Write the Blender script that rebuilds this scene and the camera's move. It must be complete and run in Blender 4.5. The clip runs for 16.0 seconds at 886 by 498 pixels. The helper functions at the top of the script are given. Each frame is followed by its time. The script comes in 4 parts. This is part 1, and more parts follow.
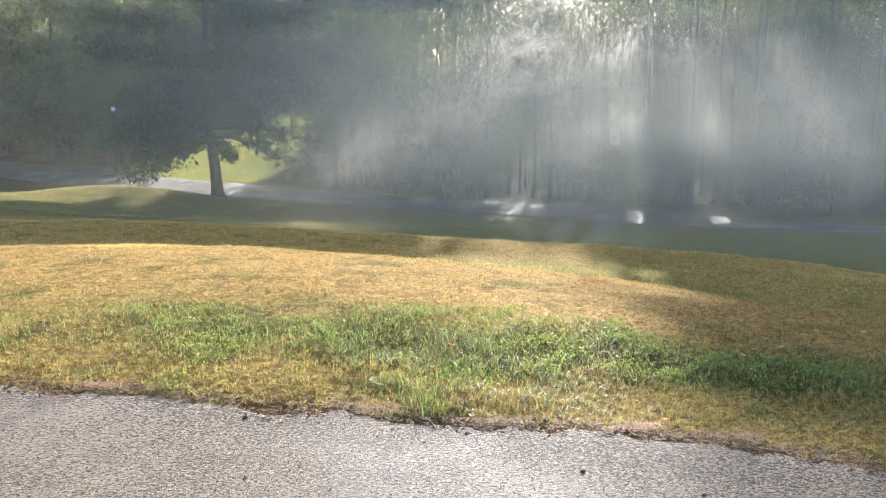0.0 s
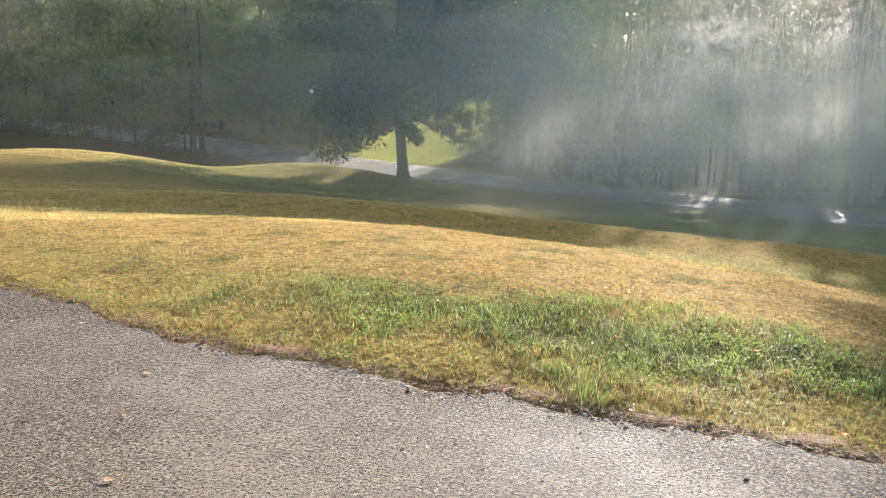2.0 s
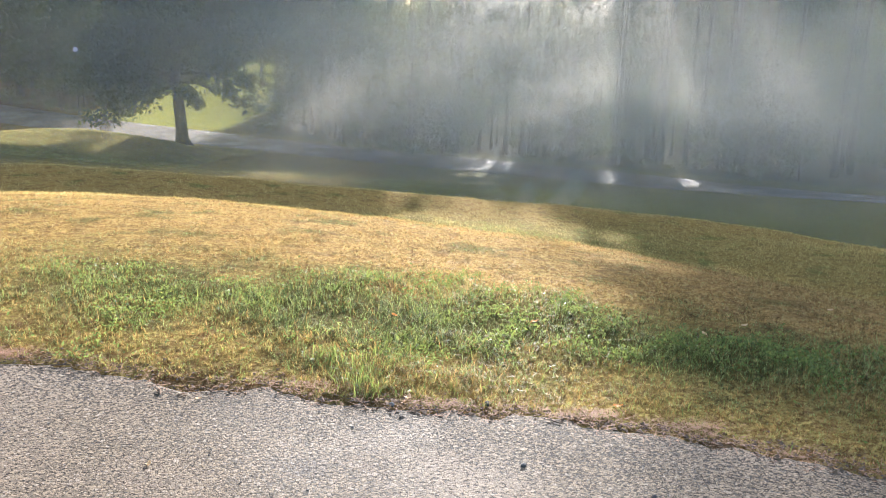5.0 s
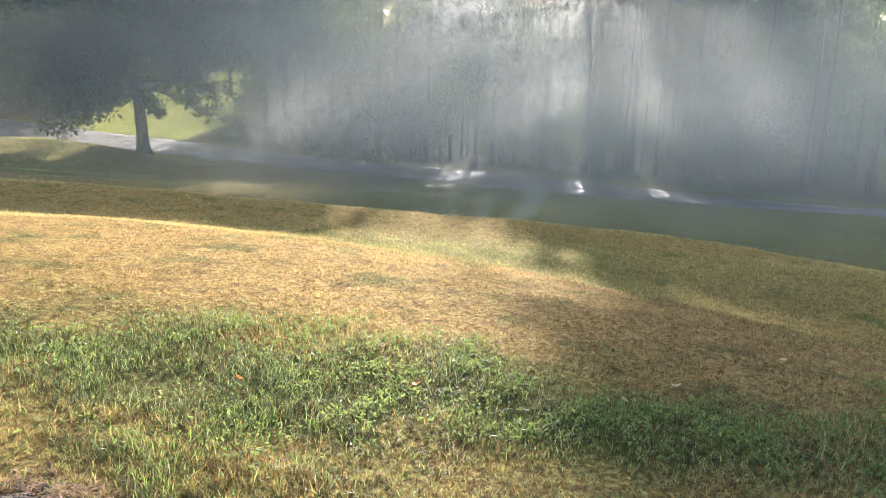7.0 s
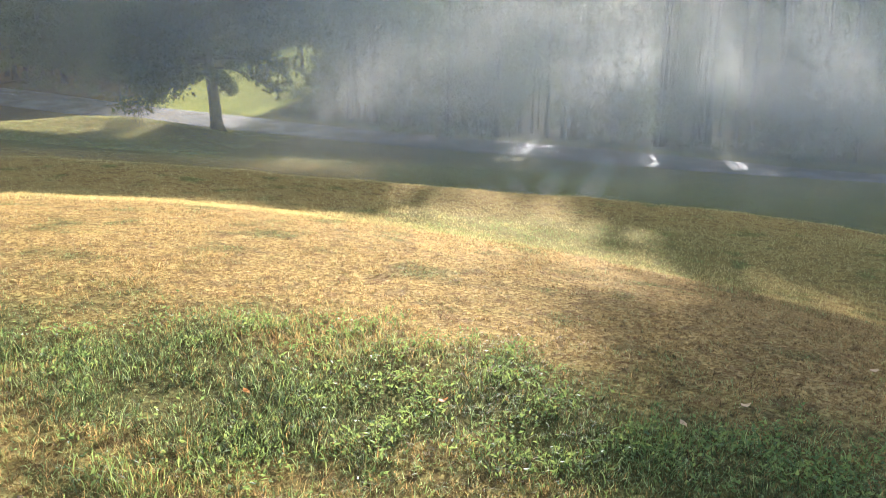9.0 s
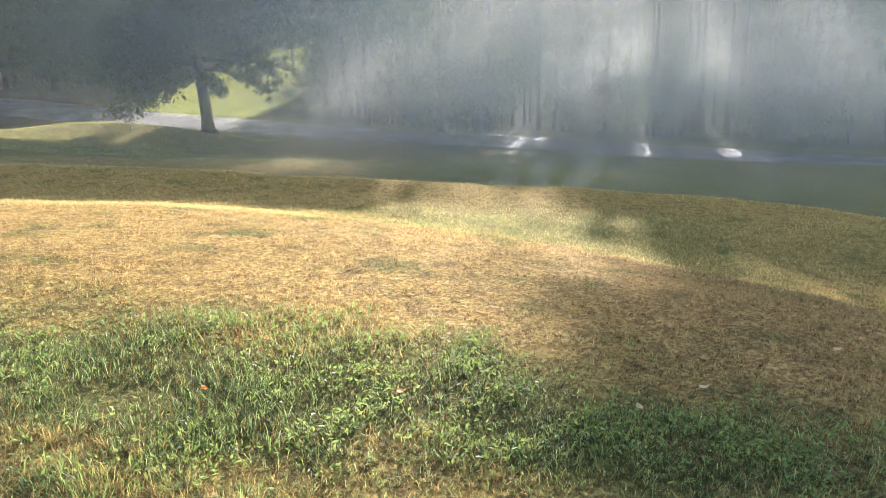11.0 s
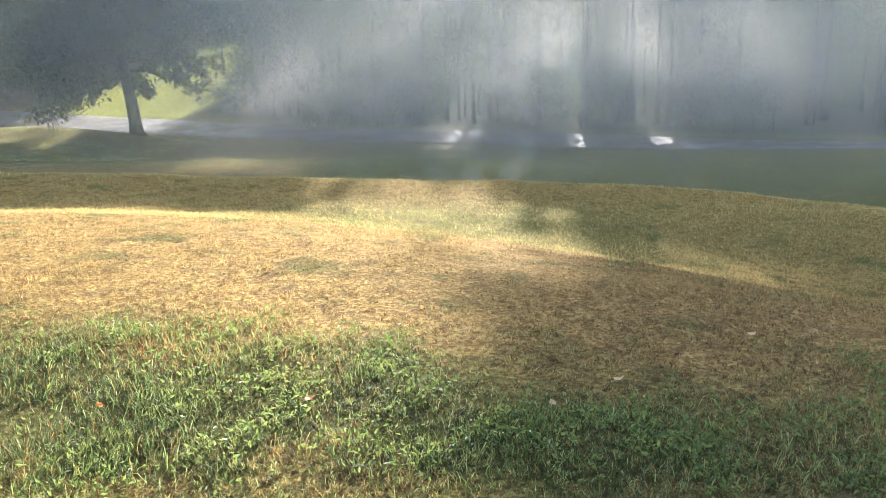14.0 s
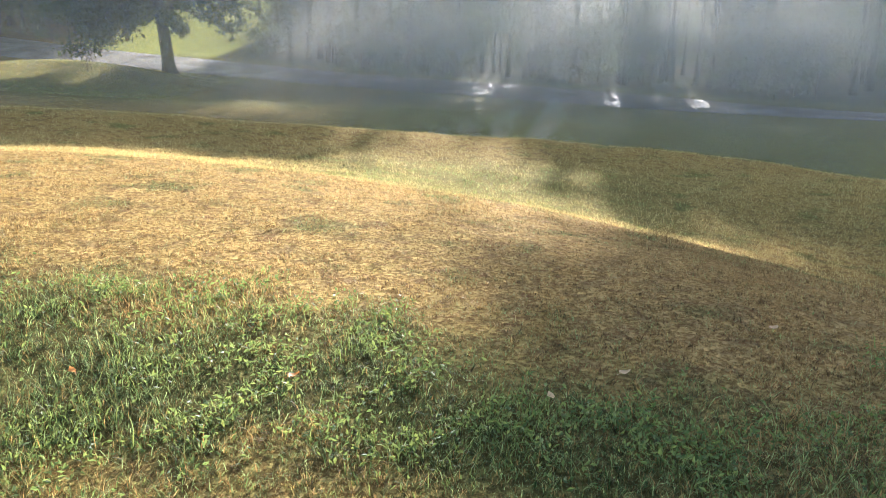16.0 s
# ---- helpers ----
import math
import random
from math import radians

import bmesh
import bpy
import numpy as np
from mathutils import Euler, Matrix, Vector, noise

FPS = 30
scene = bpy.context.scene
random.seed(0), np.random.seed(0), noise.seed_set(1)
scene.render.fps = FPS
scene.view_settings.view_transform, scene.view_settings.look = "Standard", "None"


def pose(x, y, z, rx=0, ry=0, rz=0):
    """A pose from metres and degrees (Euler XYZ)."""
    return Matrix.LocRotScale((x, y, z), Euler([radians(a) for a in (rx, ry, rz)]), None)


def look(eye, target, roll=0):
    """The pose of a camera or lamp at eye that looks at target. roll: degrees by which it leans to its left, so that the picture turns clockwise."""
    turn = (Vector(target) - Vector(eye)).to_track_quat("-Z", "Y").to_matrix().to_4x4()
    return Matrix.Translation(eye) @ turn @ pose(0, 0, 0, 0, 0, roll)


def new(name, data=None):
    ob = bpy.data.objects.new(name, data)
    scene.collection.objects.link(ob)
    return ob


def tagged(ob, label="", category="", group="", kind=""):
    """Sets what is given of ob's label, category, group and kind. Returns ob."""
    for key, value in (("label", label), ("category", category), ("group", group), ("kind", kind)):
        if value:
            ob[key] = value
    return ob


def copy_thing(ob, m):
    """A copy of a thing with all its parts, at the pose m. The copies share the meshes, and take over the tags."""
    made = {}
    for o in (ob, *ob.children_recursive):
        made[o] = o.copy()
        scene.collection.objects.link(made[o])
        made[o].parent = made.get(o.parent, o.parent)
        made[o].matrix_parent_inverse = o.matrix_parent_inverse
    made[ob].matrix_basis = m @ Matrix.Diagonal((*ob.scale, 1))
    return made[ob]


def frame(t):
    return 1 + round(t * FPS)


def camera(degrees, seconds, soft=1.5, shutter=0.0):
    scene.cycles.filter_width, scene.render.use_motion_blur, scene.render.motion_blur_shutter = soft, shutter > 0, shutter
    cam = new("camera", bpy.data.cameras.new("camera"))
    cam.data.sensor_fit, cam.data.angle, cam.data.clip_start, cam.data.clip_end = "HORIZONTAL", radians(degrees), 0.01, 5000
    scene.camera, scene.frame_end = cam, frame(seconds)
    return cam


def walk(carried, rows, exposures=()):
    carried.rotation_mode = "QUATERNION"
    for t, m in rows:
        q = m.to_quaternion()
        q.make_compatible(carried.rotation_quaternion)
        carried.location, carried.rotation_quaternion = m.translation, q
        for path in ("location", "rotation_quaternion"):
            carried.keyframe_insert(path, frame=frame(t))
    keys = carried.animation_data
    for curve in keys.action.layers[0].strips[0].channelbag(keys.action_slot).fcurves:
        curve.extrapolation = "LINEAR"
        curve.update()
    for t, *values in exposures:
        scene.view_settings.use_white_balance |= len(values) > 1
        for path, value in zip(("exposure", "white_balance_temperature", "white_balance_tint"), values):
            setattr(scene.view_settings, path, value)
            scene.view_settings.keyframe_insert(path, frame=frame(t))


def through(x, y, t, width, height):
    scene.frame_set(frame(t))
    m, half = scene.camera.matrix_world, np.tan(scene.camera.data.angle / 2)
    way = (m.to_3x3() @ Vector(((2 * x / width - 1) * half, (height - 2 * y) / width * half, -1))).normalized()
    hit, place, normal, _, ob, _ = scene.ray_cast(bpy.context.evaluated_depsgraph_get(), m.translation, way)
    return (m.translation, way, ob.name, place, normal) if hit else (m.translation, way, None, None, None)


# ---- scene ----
# ---- camera ----
cam = camera(55.7, 16.0, soft=0.7)

# seconds, x, y, z, yaw (to the left), pitch (up), roll (leaning left)
WALK = [
(0.0, 0.000, 0.000, 1.511, 0.00, -9.98, 0.13),
    (0.5, -0.009, -0.011, 1.507, 3.06, -10.10, 0.29),
    (1.0, -0.004, -0.012, 1.507, 7.18, -10.36, 0.23),
    (1.5, 0.026, -0.006, 1.506, 9.97, -10.62, 0.50),
    (2.0, 0.054, 0.005, 1.506, 12.32, -11.03, 0.98),
    (2.5, 0.056, 0.009, 1.502, 15.58, -11.51, 0.55),
    (3.0, 0.073, 0.025, 1.497, 16.11, -11.84, -0.26),
    (3.5, 0.119, 0.041, 1.497, 11.13, -12.22, -0.78),
    (4.0, 0.134, 0.086, 1.493, 5.04, -13.02, -0.21),
    (4.5, 0.101, 0.238, 1.490, 0.64, -13.26, 1.79),
    (5.0, 0.139, 0.387, 1.496, -2.16, -13.04, 2.15),
    (7.5, 0.805, 1.478, 1.461, -3.83, -12.32, 2.44),
    (8.0, 0.840, 1.576, 1.463, -2.75, -13.66, 2.18),
    (8.5, 0.846, 1.714, 1.464, -0.91, -13.42, 2.14),
    (9.0, 0.902, 1.799, 1.468, 1.19, -14.32, 1.21),
    (11.5, 1.098, 1.799, 1.439, 1.20, -14.59, -0.87),
    (12.0, 1.106, 1.799, 1.434, 2.03, -14.40, -1.01),
    (12.5, 1.121, 1.807, 1.431, 3.06, -14.32, -1.21),
    (13.0, 1.147, 1.823, 1.427, 3.54, -14.59, -1.62),
    (13.5, 1.183, 1.840, 1.432, 0.93, -14.97, -1.65),
    (14.0, 1.225, 1.897, 1.431, -3.06, -14.99, -1.56),
    (14.5, 1.266, 2.033, 1.406, -4.99, -14.20, 0.98),
    (15.0, 1.305, 2.156, 1.409, -4.92, -13.70, 2.53),
    (15.5, 1.311, 2.148, 1.435, -2.68, -15.17, 1.00),
    (16.0, 1.342, 2.148, 1.447, -1.09, -18.24, 0.87),
]


def aim(x, y, z, yaw, pitch, roll):
    yaw, pitch = radians(yaw), radians(pitch)
    ahead = Vector((-math.sin(yaw) * math.cos(pitch), math.cos(yaw) * math.cos(pitch), math.sin(pitch)))
    return look((x, y, z), Vector((x, y, z)) + ahead, roll)


walk(cam, [(r[0], aim(*r[1:])) for r in WALK], exposures=[(0.0, 1.90, 5750, 11.5), (3.0, 1.72, 5950, 10), (5.0, 1.90, 5800, 12), (9.0, 2.0, 5650, 12.5), (14.0, 2.12, 5600, 12.5), (15.0, 2.14, 5600, 13.5), (16.0, 1.95, 5600, 12)])

# ---- light: low morning sun over the woods, clear sky ----
SUN_AZ, SUN_EL = 10.0, 18.0
TO_SUN = Vector((math.sin(radians(SUN_AZ)) * math.cos(radians(SUN_EL)),
                 math.cos(radians(SUN_AZ)) * math.cos(radians(SUN_EL)), math.sin(radians(SUN_EL))))
world = bpy.data.worlds.new("morning_sky")
scene.world = world
world.use_nodes = True
wn, wl = world.node_tree.nodes, world.node_tree.links
sky = wn.new("ShaderNodeTexSky")
sky.sky_type, sky.sun_disc = "NISHITA", False
sky.sun_elevation, sky.sun_rotation = radians(SUN_EL), radians(SUN_AZ)
sky.dust_density = 2.0
wn["Background"].inputs["Strength"].default_value = 0.108
wl.new(sky.outputs["Color"], wn["Background"].inputs["Color"])
sun_data = bpy.data.lights.new("sun", "SUN")
sun_data.energy, sun_data.angle, sun_data.color = 5.0, radians(0.53), (1.0, 0.91, 0.79)
sun = new("sun", sun_data)
sun.matrix_world = look(TO_SUN * 200, (0, 0, 0))

# ---- materials ----


class Nodes:
    """A short hand for node trees."""

    def __init__(self, name):
        self.mat = bpy.data.materials.new(name)
        self.mat.use_nodes = True
        self.t = self.mat.node_tree
        self.t.nodes.clear()
        self.out = self.t.nodes.new("ShaderNodeOutputMaterial")
        self.pos = self.t.nodes.new("ShaderNodeNewGeometry").outputs["Position"]

    def add(self, kind, **inputs):
        node = self.t.nodes.new(kind)
        for key, value in inputs.items():
            self.put(node.inputs[key.replace("_", " ")], value)
        return node

    def put(self, socket, value):
        if isinstance(value, bpy.types.NodeSocket):
            self.t.links.new(value, socket)
        elif isinstance(value, bpy.types.Node):
            self.t.links.new(value.outputs[0], socket)
        else:
            socket.default_value = value

    def noise(self, scale, detail=4.0, rough=0.55, where=None):
        return self.add("ShaderNodeTexNoise", Vector=where or self.pos, Scale=scale, Detail=detail, Roughness=rough).outputs["Fac"]

    def math(self, op, a, b=0.0, c=0.0):
        node = self.t.nodes.new("ShaderNodeMath")
        node.operation = op
        for socket, value in zip(node.inputs, (a, b, c)):
            self.put(socket, value)
        return node.outputs[0]

    def ramp(self, fac, lo, hi, a=0.0, b=1.0):
        node = self.add("ShaderNodeMapRange", Value=fac, From_Min=lo, From_Max=hi, To_Min=a, To_Max=b)
        node.interpolation_type = "SMOOTHSTEP"
        return node.outputs[0]

    def mix(self, fac, a, b):
        node = self.t.nodes.new("ShaderNodeMix")
        node.data_type = "RGBA"
        self.put(node.inputs["Factor"], fac)
        for socket, value in ((node.inputs[6], a), (node.inputs[7], b)):
            self.put(socket, (*value, 1.0) if isinstance(value, tuple) and len(value) == 3 else value)
        return node.outputs[2]

    def bump(self, height, strength, distance):
        return self.add("ShaderNodeBump", Height=height, Strength=strength, Distance=distance).outputs[0]

    def island(self):
        return self.t.nodes.new("ShaderNodeNewGeometry").outputs["Random Per Island"]

    def chance(self):
        return self.t.nodes.new("ShaderNodeObjectInfo").outputs["Random"]

    def axis(self, n):
        return self.add("ShaderNodeSeparateXYZ", Vector=self.pos).outputs[n]

    def solid(self, color, roughness, normal=None, metallic=0.0, specular=0.5):
        node = self.add("ShaderNodeBsdfPrincipled", Roughness=roughness, Metallic=metallic)
        self.put(node.inputs["Specular IOR Level"], specular)
        self.put(node.inputs["Base Color"], (*color, 1.0) if isinstance(color, tuple) and len(color) == 3 else color)
        if normal is not None:
            self.put(node.inputs["Normal"], normal)
        return self.done(node)

    def thin(self, color, through, roughness=0.5, share=0.4, gloss=0.5):
        """A leaf or a blade: gloss and colour on the faces, light coming through."""
        face = self.add("ShaderNodeBsdfPrincipled", Roughness=roughness)
        self.put(face.inputs["Specular IOR Level"], gloss)
        self.put(face.inputs["Base Color"], color)
        back = self.add("ShaderNodeBsdfTranslucent", Color=through)
        both = self.t.nodes.new("ShaderNodeMixShader")
        both.inputs[0].default_value = share
        self.t.links.new(face.outputs[0], both.inputs[1])
        self.t.links.new(back.outputs[0], both.inputs[2])
        return self.done(both)

    def done(self, node):
        self.t.links.new(node.outputs[0], self.out.inputs["Surface"])
        return self.mat


def green_share(n):
    """How green the lawn is: a lush belt along the asphalt, a damp hollow, greener turf near the oak, tufts elsewhere,
    and a right slope darkened for shade.
    """
    x, y = n.axis(0), n.axis(1)
    s = n.math("ADD", n.math("MULTIPLY", x, 0.27), y)
    wob = n.math("MULTIPLY_ADD", n.noise(1.4, 5, 0.65), 2.6, -1.3)
    s = n.math("ADD", s, wob)
    belt = n.math("MULTIPLY", n.math("MULTIPLY", n.ramp(s, 4.1, 4.9), n.ramp(s, 6.4, 5.1)), 0.74)
    belt = n.math("MULTIPLY", belt, n.ramp(x, -3.4, -1.2, 0.12, 1.0))
    belt = n.math("MULTIPLY", belt, n.ramp(x, 3.4, 1.6, 0.35, 1.0))
    hollow = n.math("MULTIPLY", n.ramp(y, 11.0, 12.8), n.ramp(y, 17.5, 15.0))
    hollow = n.math("MULTIPLY", hollow, n.math("MULTIPLY", n.math("MULTIPLY", n.ramp(x, -2.0, 0.5), n.ramp(x, 5.5, 3.5, 0.5, 1.0)), 0.55))
    far = n.math("MULTIPLY", n.ramp(y, 34.0, 46.0), n.math("MULTIPLY", n.ramp(x, -38.0, -26.0, 0.2, 0.62), n.ramp(x, -2.0, -5.0, 0.25, 1.0)))
    tuft = n.math("MULTIPLY", n.ramp(n.noise(1.6, 4), 0.52, 0.70), 0.62)
    # right slope turned dark green to deepen its shade
    slope_shade = n.math("MULTIPLY", n.math("MULTIPLY", n.ramp(y, 20.0, 26.0), n.ramp(x, -7.0, 0.0)), 0.75)
    far = n.math("MAXIMUM", far, slope_shade)
    both = n.math("MAXIMUM", n.math("MAXIMUM", belt, hollow), n.math("MAXIMUM", far, tuft))
    return n.math("MINIMUM", both, 1.0)


def yellow_share(n):
    """Yellow-green turf near the asphalt, bleached straw farther out."""
    s = n.math("ADD", n.math("MULTIPLY", n.axis(0), 0.27), n.axis(1))
    near = n.ramp(n.math("ADD", s, n.math("MULTIPLY_ADD", n.noise(0.7, 3), 2.4, -1.2)), 6.6, 4.9, 0.0, 0.5)
    return n.math("MAXIMUM", near, n.ramp(n.noise(2.2, 4), 0.54, 0.78, 0.0, 0.6))


def shaded_share(n):
    """Browner, darker tone painted over the right foreground of the lawn, where shade falls."""
    x = n.math("ADD", n.axis(0), n.math("MULTIPLY_ADD", n.noise(1.1, 4), 2.0, -1.0))
    return n.math("MULTIPLY", n.ramp(x, 1.2, 2.8, 0.0, 0.38), n.ramp(n.axis(1), 11.5, 9.0))


def make_ground():
    n = Nodes("dry_lawn_soil")
    green, fresh = green_share(n), yellow_share(n)
    straw = n.mix(n.noise(3.0, 6), (0.40, 0.25, 0.07), (0.54, 0.37, 0.115))
    straw = n.mix(n.math("MULTIPLY", fresh, 0.7), straw, (0.30, 0.29, 0.075))
    straw = n.mix(n.ramp(n.noise(9.0, 6), 0.45, 0.75), straw, (0.25, 0.14, 0.055))
    straw = n.mix(n.ramp(n.noise(4.0, 5, 0.65), 0.5, 0.66, 0.0, 0.6), straw, (0.20, 0.13, 0.055))
    # shade on the right foreground, mixed into the straw colour
    straw = n.mix(shaded_share(n), straw, (0.30, 0.19, 0.09))
    turf = n.mix(n.noise(7.0, 6), (0.05, 0.06, 0.016), (0.14, 0.14, 0.04))
    turf = n.mix(n.ramp(n.axis(1), 9.0, 12.0), turf, n.mix(n.noise(3.0, 5), (0.10, 0.12, 0.035), (0.23, 0.24, 0.07)))
    color = n.mix(green, straw, turf)
    litter = n.mix(n.noise(2.5, 6), (0.045, 0.036, 0.02), (0.09, 0.075, 0.035))
    x, y = n.axis(0), n.axis(1)
    aside = n.math("ABSOLUTE", n.math("SUBTRACT", x, n.math("MULTIPLY_ADD", n.math("SUBTRACT", y, 90.0), 0.176, -24.0)))
    wood_floor = n.math("MULTIPLY", n.ramp(n.math("MULTIPLY_ADD", x, 0.47, y), 69.5, 74.0), n.ramp(aside, 5.5, 10.0, 0.05, 0.85))
    wood_floor = n.math("MAXIMUM", wood_floor, n.math("MULTIPLY", n.ramp(y, 64.0, 72.0), n.ramp(x, -33.0, -40.0, 0.0, 0.85)))
    color = n.mix(wood_floor, color, litter)
    # sunlight painted in: brighter ground colour along the glade's sun strip
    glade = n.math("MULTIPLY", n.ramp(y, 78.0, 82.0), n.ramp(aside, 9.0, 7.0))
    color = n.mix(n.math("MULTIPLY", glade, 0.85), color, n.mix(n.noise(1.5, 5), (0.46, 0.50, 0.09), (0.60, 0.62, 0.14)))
    s = n.math("MULTIPLY_ADD", x, 0.27, y)
    bare = n.ramp(n.math("ADD", s, n.math("MULTIPLY_ADD", n.noise(5.0, 4), 0.7, -0.35)), 4.05, 3.8)
    color = n.mix(n.math("MULTIPLY", bare, n.ramp(n.noise(1.3, 4), 0.42, 0.6, 0.15, 0.8)), color, n.mix(n.noise(24.0, 5), (0.07, 0.045, 0.03), (0.26, 0.14, 0.075)))
    gaps = n.ramp(n.noise(38.0, 6, 0.7), 0.47, 0.60)
    color = n.mix(n.math("MULTIPLY", gaps, 0.7), color, n.mix(green, (0.20, 0.10, 0.03), (0.05, 0.055, 0.02)))
    h = n.math("ADD", n.math("MULTIPLY", gaps, -1.0), n.math("MULTIPLY", n.noise(9.0, 4), 1.5))
    return n.solid(color, 0.9, n.bump(h, 0.9, 0.03), specular=0.02)


def make_blades(name):
    n = Nodes(name)
    green, fresh, r = green_share(n), yellow_share(n), n.island()
    straw = n.mix(r, (0.47, 0.275, 0.085), (0.74, 0.53, 0.22))
    straw = n.mix(n.ramp(n.noise(3.1, 4), 0.56, 0.78, 0.0, 0.6), straw, (0.52, 0.24, 0.07))
    straw = n.mix(n.ramp(n.math("ADD", fresh, n.math("MULTIPLY_ADD", r, 0.7, -0.45)), 0.2, 0.7), straw, n.mix(r, (0.52, 0.50, 0.13), (0.30, 0.34, 0.08)))
    straw = n.mix(n.ramp(n.noise(4.0, 5, 0.65), 0.5, 0.66, 0.0, 0.6), straw, n.mix(r, (0.20, 0.13, 0.05), (0.30, 0.27, 0.09)))
    straw = n.mix(shaded_share(n), straw, n.mix(r, (0.28, 0.17, 0.08), (0.44, 0.32, 0.14)))
    leaf = n.mix(n.ramp(r, 0.3, 0.98), (0.04, 0.09, 0.022), (0.41, 0.465, 0.165))
    lean = n.math("ADD", n.math("MULTIPLY", green, 0.95), n.math("MULTIPLY_ADD", r, 0.9, -0.45))
    color = n.mix(n.ramp(lean, 0.14, 0.62), straw, leaf)
    # shade between tufts, painted as dark clumps in the blade colour
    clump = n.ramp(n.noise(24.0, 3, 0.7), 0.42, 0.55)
    gap_shade = n.mix(green, (0.12, 0.07, 0.027), (0.016, 0.030, 0.009))
    color = n.mix(n.math("MULTIPLY_ADD", clump, -0.88, 0.88), color, gap_shade)
    return n.thin(color, color, 0.5, 0.5, 0.1)


def make_far_blades(name):
    """Turf on the slopes, where straw and green run together."""
    n = Nodes(name)
    green, r = green_share(n), n.island()
    straw = n.mix(r, (0.46, 0.31, 0.10), (0.74, 0.58, 0.22))
    leaf = n.mix(r, (0.11, 0.16, 0.04), (0.40, 0.44, 0.13))
    lean = n.math("MULTIPLY_ADD", green, 0.9, n.math("MULTIPLY_ADD", n.noise(2.4, 4), 1.4, -0.75))
    color = n.mix(n.ramp(lean, 0.2, 0.7), straw, leaf)
    return n.thin(color, color, 0.5, 0.5, 0.1)


def make_asphalt(name, wet, shine, worn=0.0):
    n = Nodes(name)
    chips = n.add("ShaderNodeTexVoronoi", Vector=n.pos, Scale=150.0)
    stones = n.add("ShaderNodeTexVoronoi", Vector=n.pos, Scale=80.0)
    pick = n.add("ShaderNodeSeparateXYZ", Vector=chips.outputs["Color"])
    pale = n.add("ShaderNodeSeparateXYZ", Vector=stones.outputs["Color"]).outputs[1]
    s = n.math("MULTIPLY_ADD", n.axis(0), 0.27, n.axis(1))
    ragged = n.ramp(n.math("ADD", s, n.math("MULTIPLY_ADD", n.noise(1.7, 4), 0.9, -0.45)), 3.25, 3.75)
    tone = n.mix(n.ramp(pick.outputs[0], 0.2, 1.0), (0.056, 0.042, 0.027), (0.285, 0.210, 0.130))
    tone = n.mix(n.ramp(pale, 0.94, 0.96), tone, (0.29, 0.235, 0.175))
    tone = n.mix(n.ramp(n.noise(0.9, 5), 0.42, 0.68, 0.0, 0.5), tone, (0.30, 0.225, 0.155))
    tone = n.mix(n.ramp(n.noise(2.1, 4), 0.58, 0.74, 0.0, 0.5), tone, (0.045, 0.038, 0.036))
    tone = n.mix(0.10, tone, (0.03, 0.026, 0.018))
    tone = n.mix(worn, tone, (0.40, 0.32, 0.24))
    hole = n.math("ADD", n.noise(62.0, 4, 0.75), n.math("MULTIPLY", ragged, 0.05))
    pits = n.ramp(hole, 0.55, 0.61)
    tone = n.mix(n.math("MULTIPLY", pits, 0.92), tone, (0.012, 0.010, 0.009))
    h = n.math("SUBTRACT", n.math("MULTIPLY", chips.outputs["Distance"], -0.8), n.math("MULTIPLY", pits, 1.5))
    h = n.math("ADD", h, n.math("MULTIPLY", pick.outputs[1], 0.4))
    h = n.math("ADD", h, n.math("MULTIPLY", ragged, n.math("MULTIPLY", n.noise(30.0, 3), 2.5)))
    damp = n.ramp(n.noise(0.55, 3), 0.38, 0.66)
    rough = n.math("MULTIPLY_ADD", damp, wet, 0.80)
    return n.solid(tone, rough, n.bump(h, 1.0, 0.003), specular=shine)


def make_bark(name, dark, light, scale):
    n = Nodes(name)
    where = n.add("ShaderNodeMapping", Vector=n.pos, Scale=(1, 1, 0.22))
    ridge = n.add("ShaderNodeTexNoise", Vector=where, Scale=scale, Detail=7.0, Roughness=0.65).outputs["Fac"]
    color = n.mix(n.ramp(ridge, 0.35, 0.68), dark, light)
    return n.solid(color, 0.9, n.bump(ridge, 1.0, 0.05), specular=0.2)


def make_leaf(name, a, b, through, gloss=0.25, rough=0.5):
    n = Nodes(name)
    r = n.island()
    color = n.mix(r, a, b)
    color = n.mix(n.math("MULTIPLY", n.chance(), 0.4), color, (a[0] * 1.6, a[1] * 1.1, a[2]))
    lit = n.mix(r, through, (through[0] * 1.4, through[1] * 1.15, through[2]))
    return n.thin(color, lit, rough, 0.42, gloss)


M_GROUND = make_ground()
M_BLADE = make_blades("grass_blades")
M_FAR_BLADE = make_far_blades("far_grass_blades")
M_LUSH = make_leaf("lush_leaves", (0.022, 0.052, 0.016), (0.21, 0.275, 0.09), (0.26, 0.345, 0.09), 0.2, 0.44)
# glade grass, coloured brighter than other turf to look sunlit
M_BRIGHT_GLADE = make_leaf("glade_grass", (0.46, 0.51, 0.11), (0.58, 0.60, 0.15), (0.64, 0.68, 0.14), 0.2)
M_ASPHALT = make_asphalt("damp_asphalt", -0.16, 0.16)
M_LANE = make_asphalt("wet_asphalt", -0.36, 0.5, 0.32)
M_OAK_BARK = make_bark("oak_bark", (0.035, 0.03, 0.025), (0.12, 0.10, 0.085), 9.0)
M_PINE_BARK = make_bark("pine_bark", (0.045, 0.032, 0.026), (0.13, 0.09, 0.07), 7.0)
M_OAK_LEAF = make_leaf("oak_leaves", (0.03, 0.046, 0.016), (0.065, 0.088, 0.03), (0.075, 0.10, 0.02), 0.15)
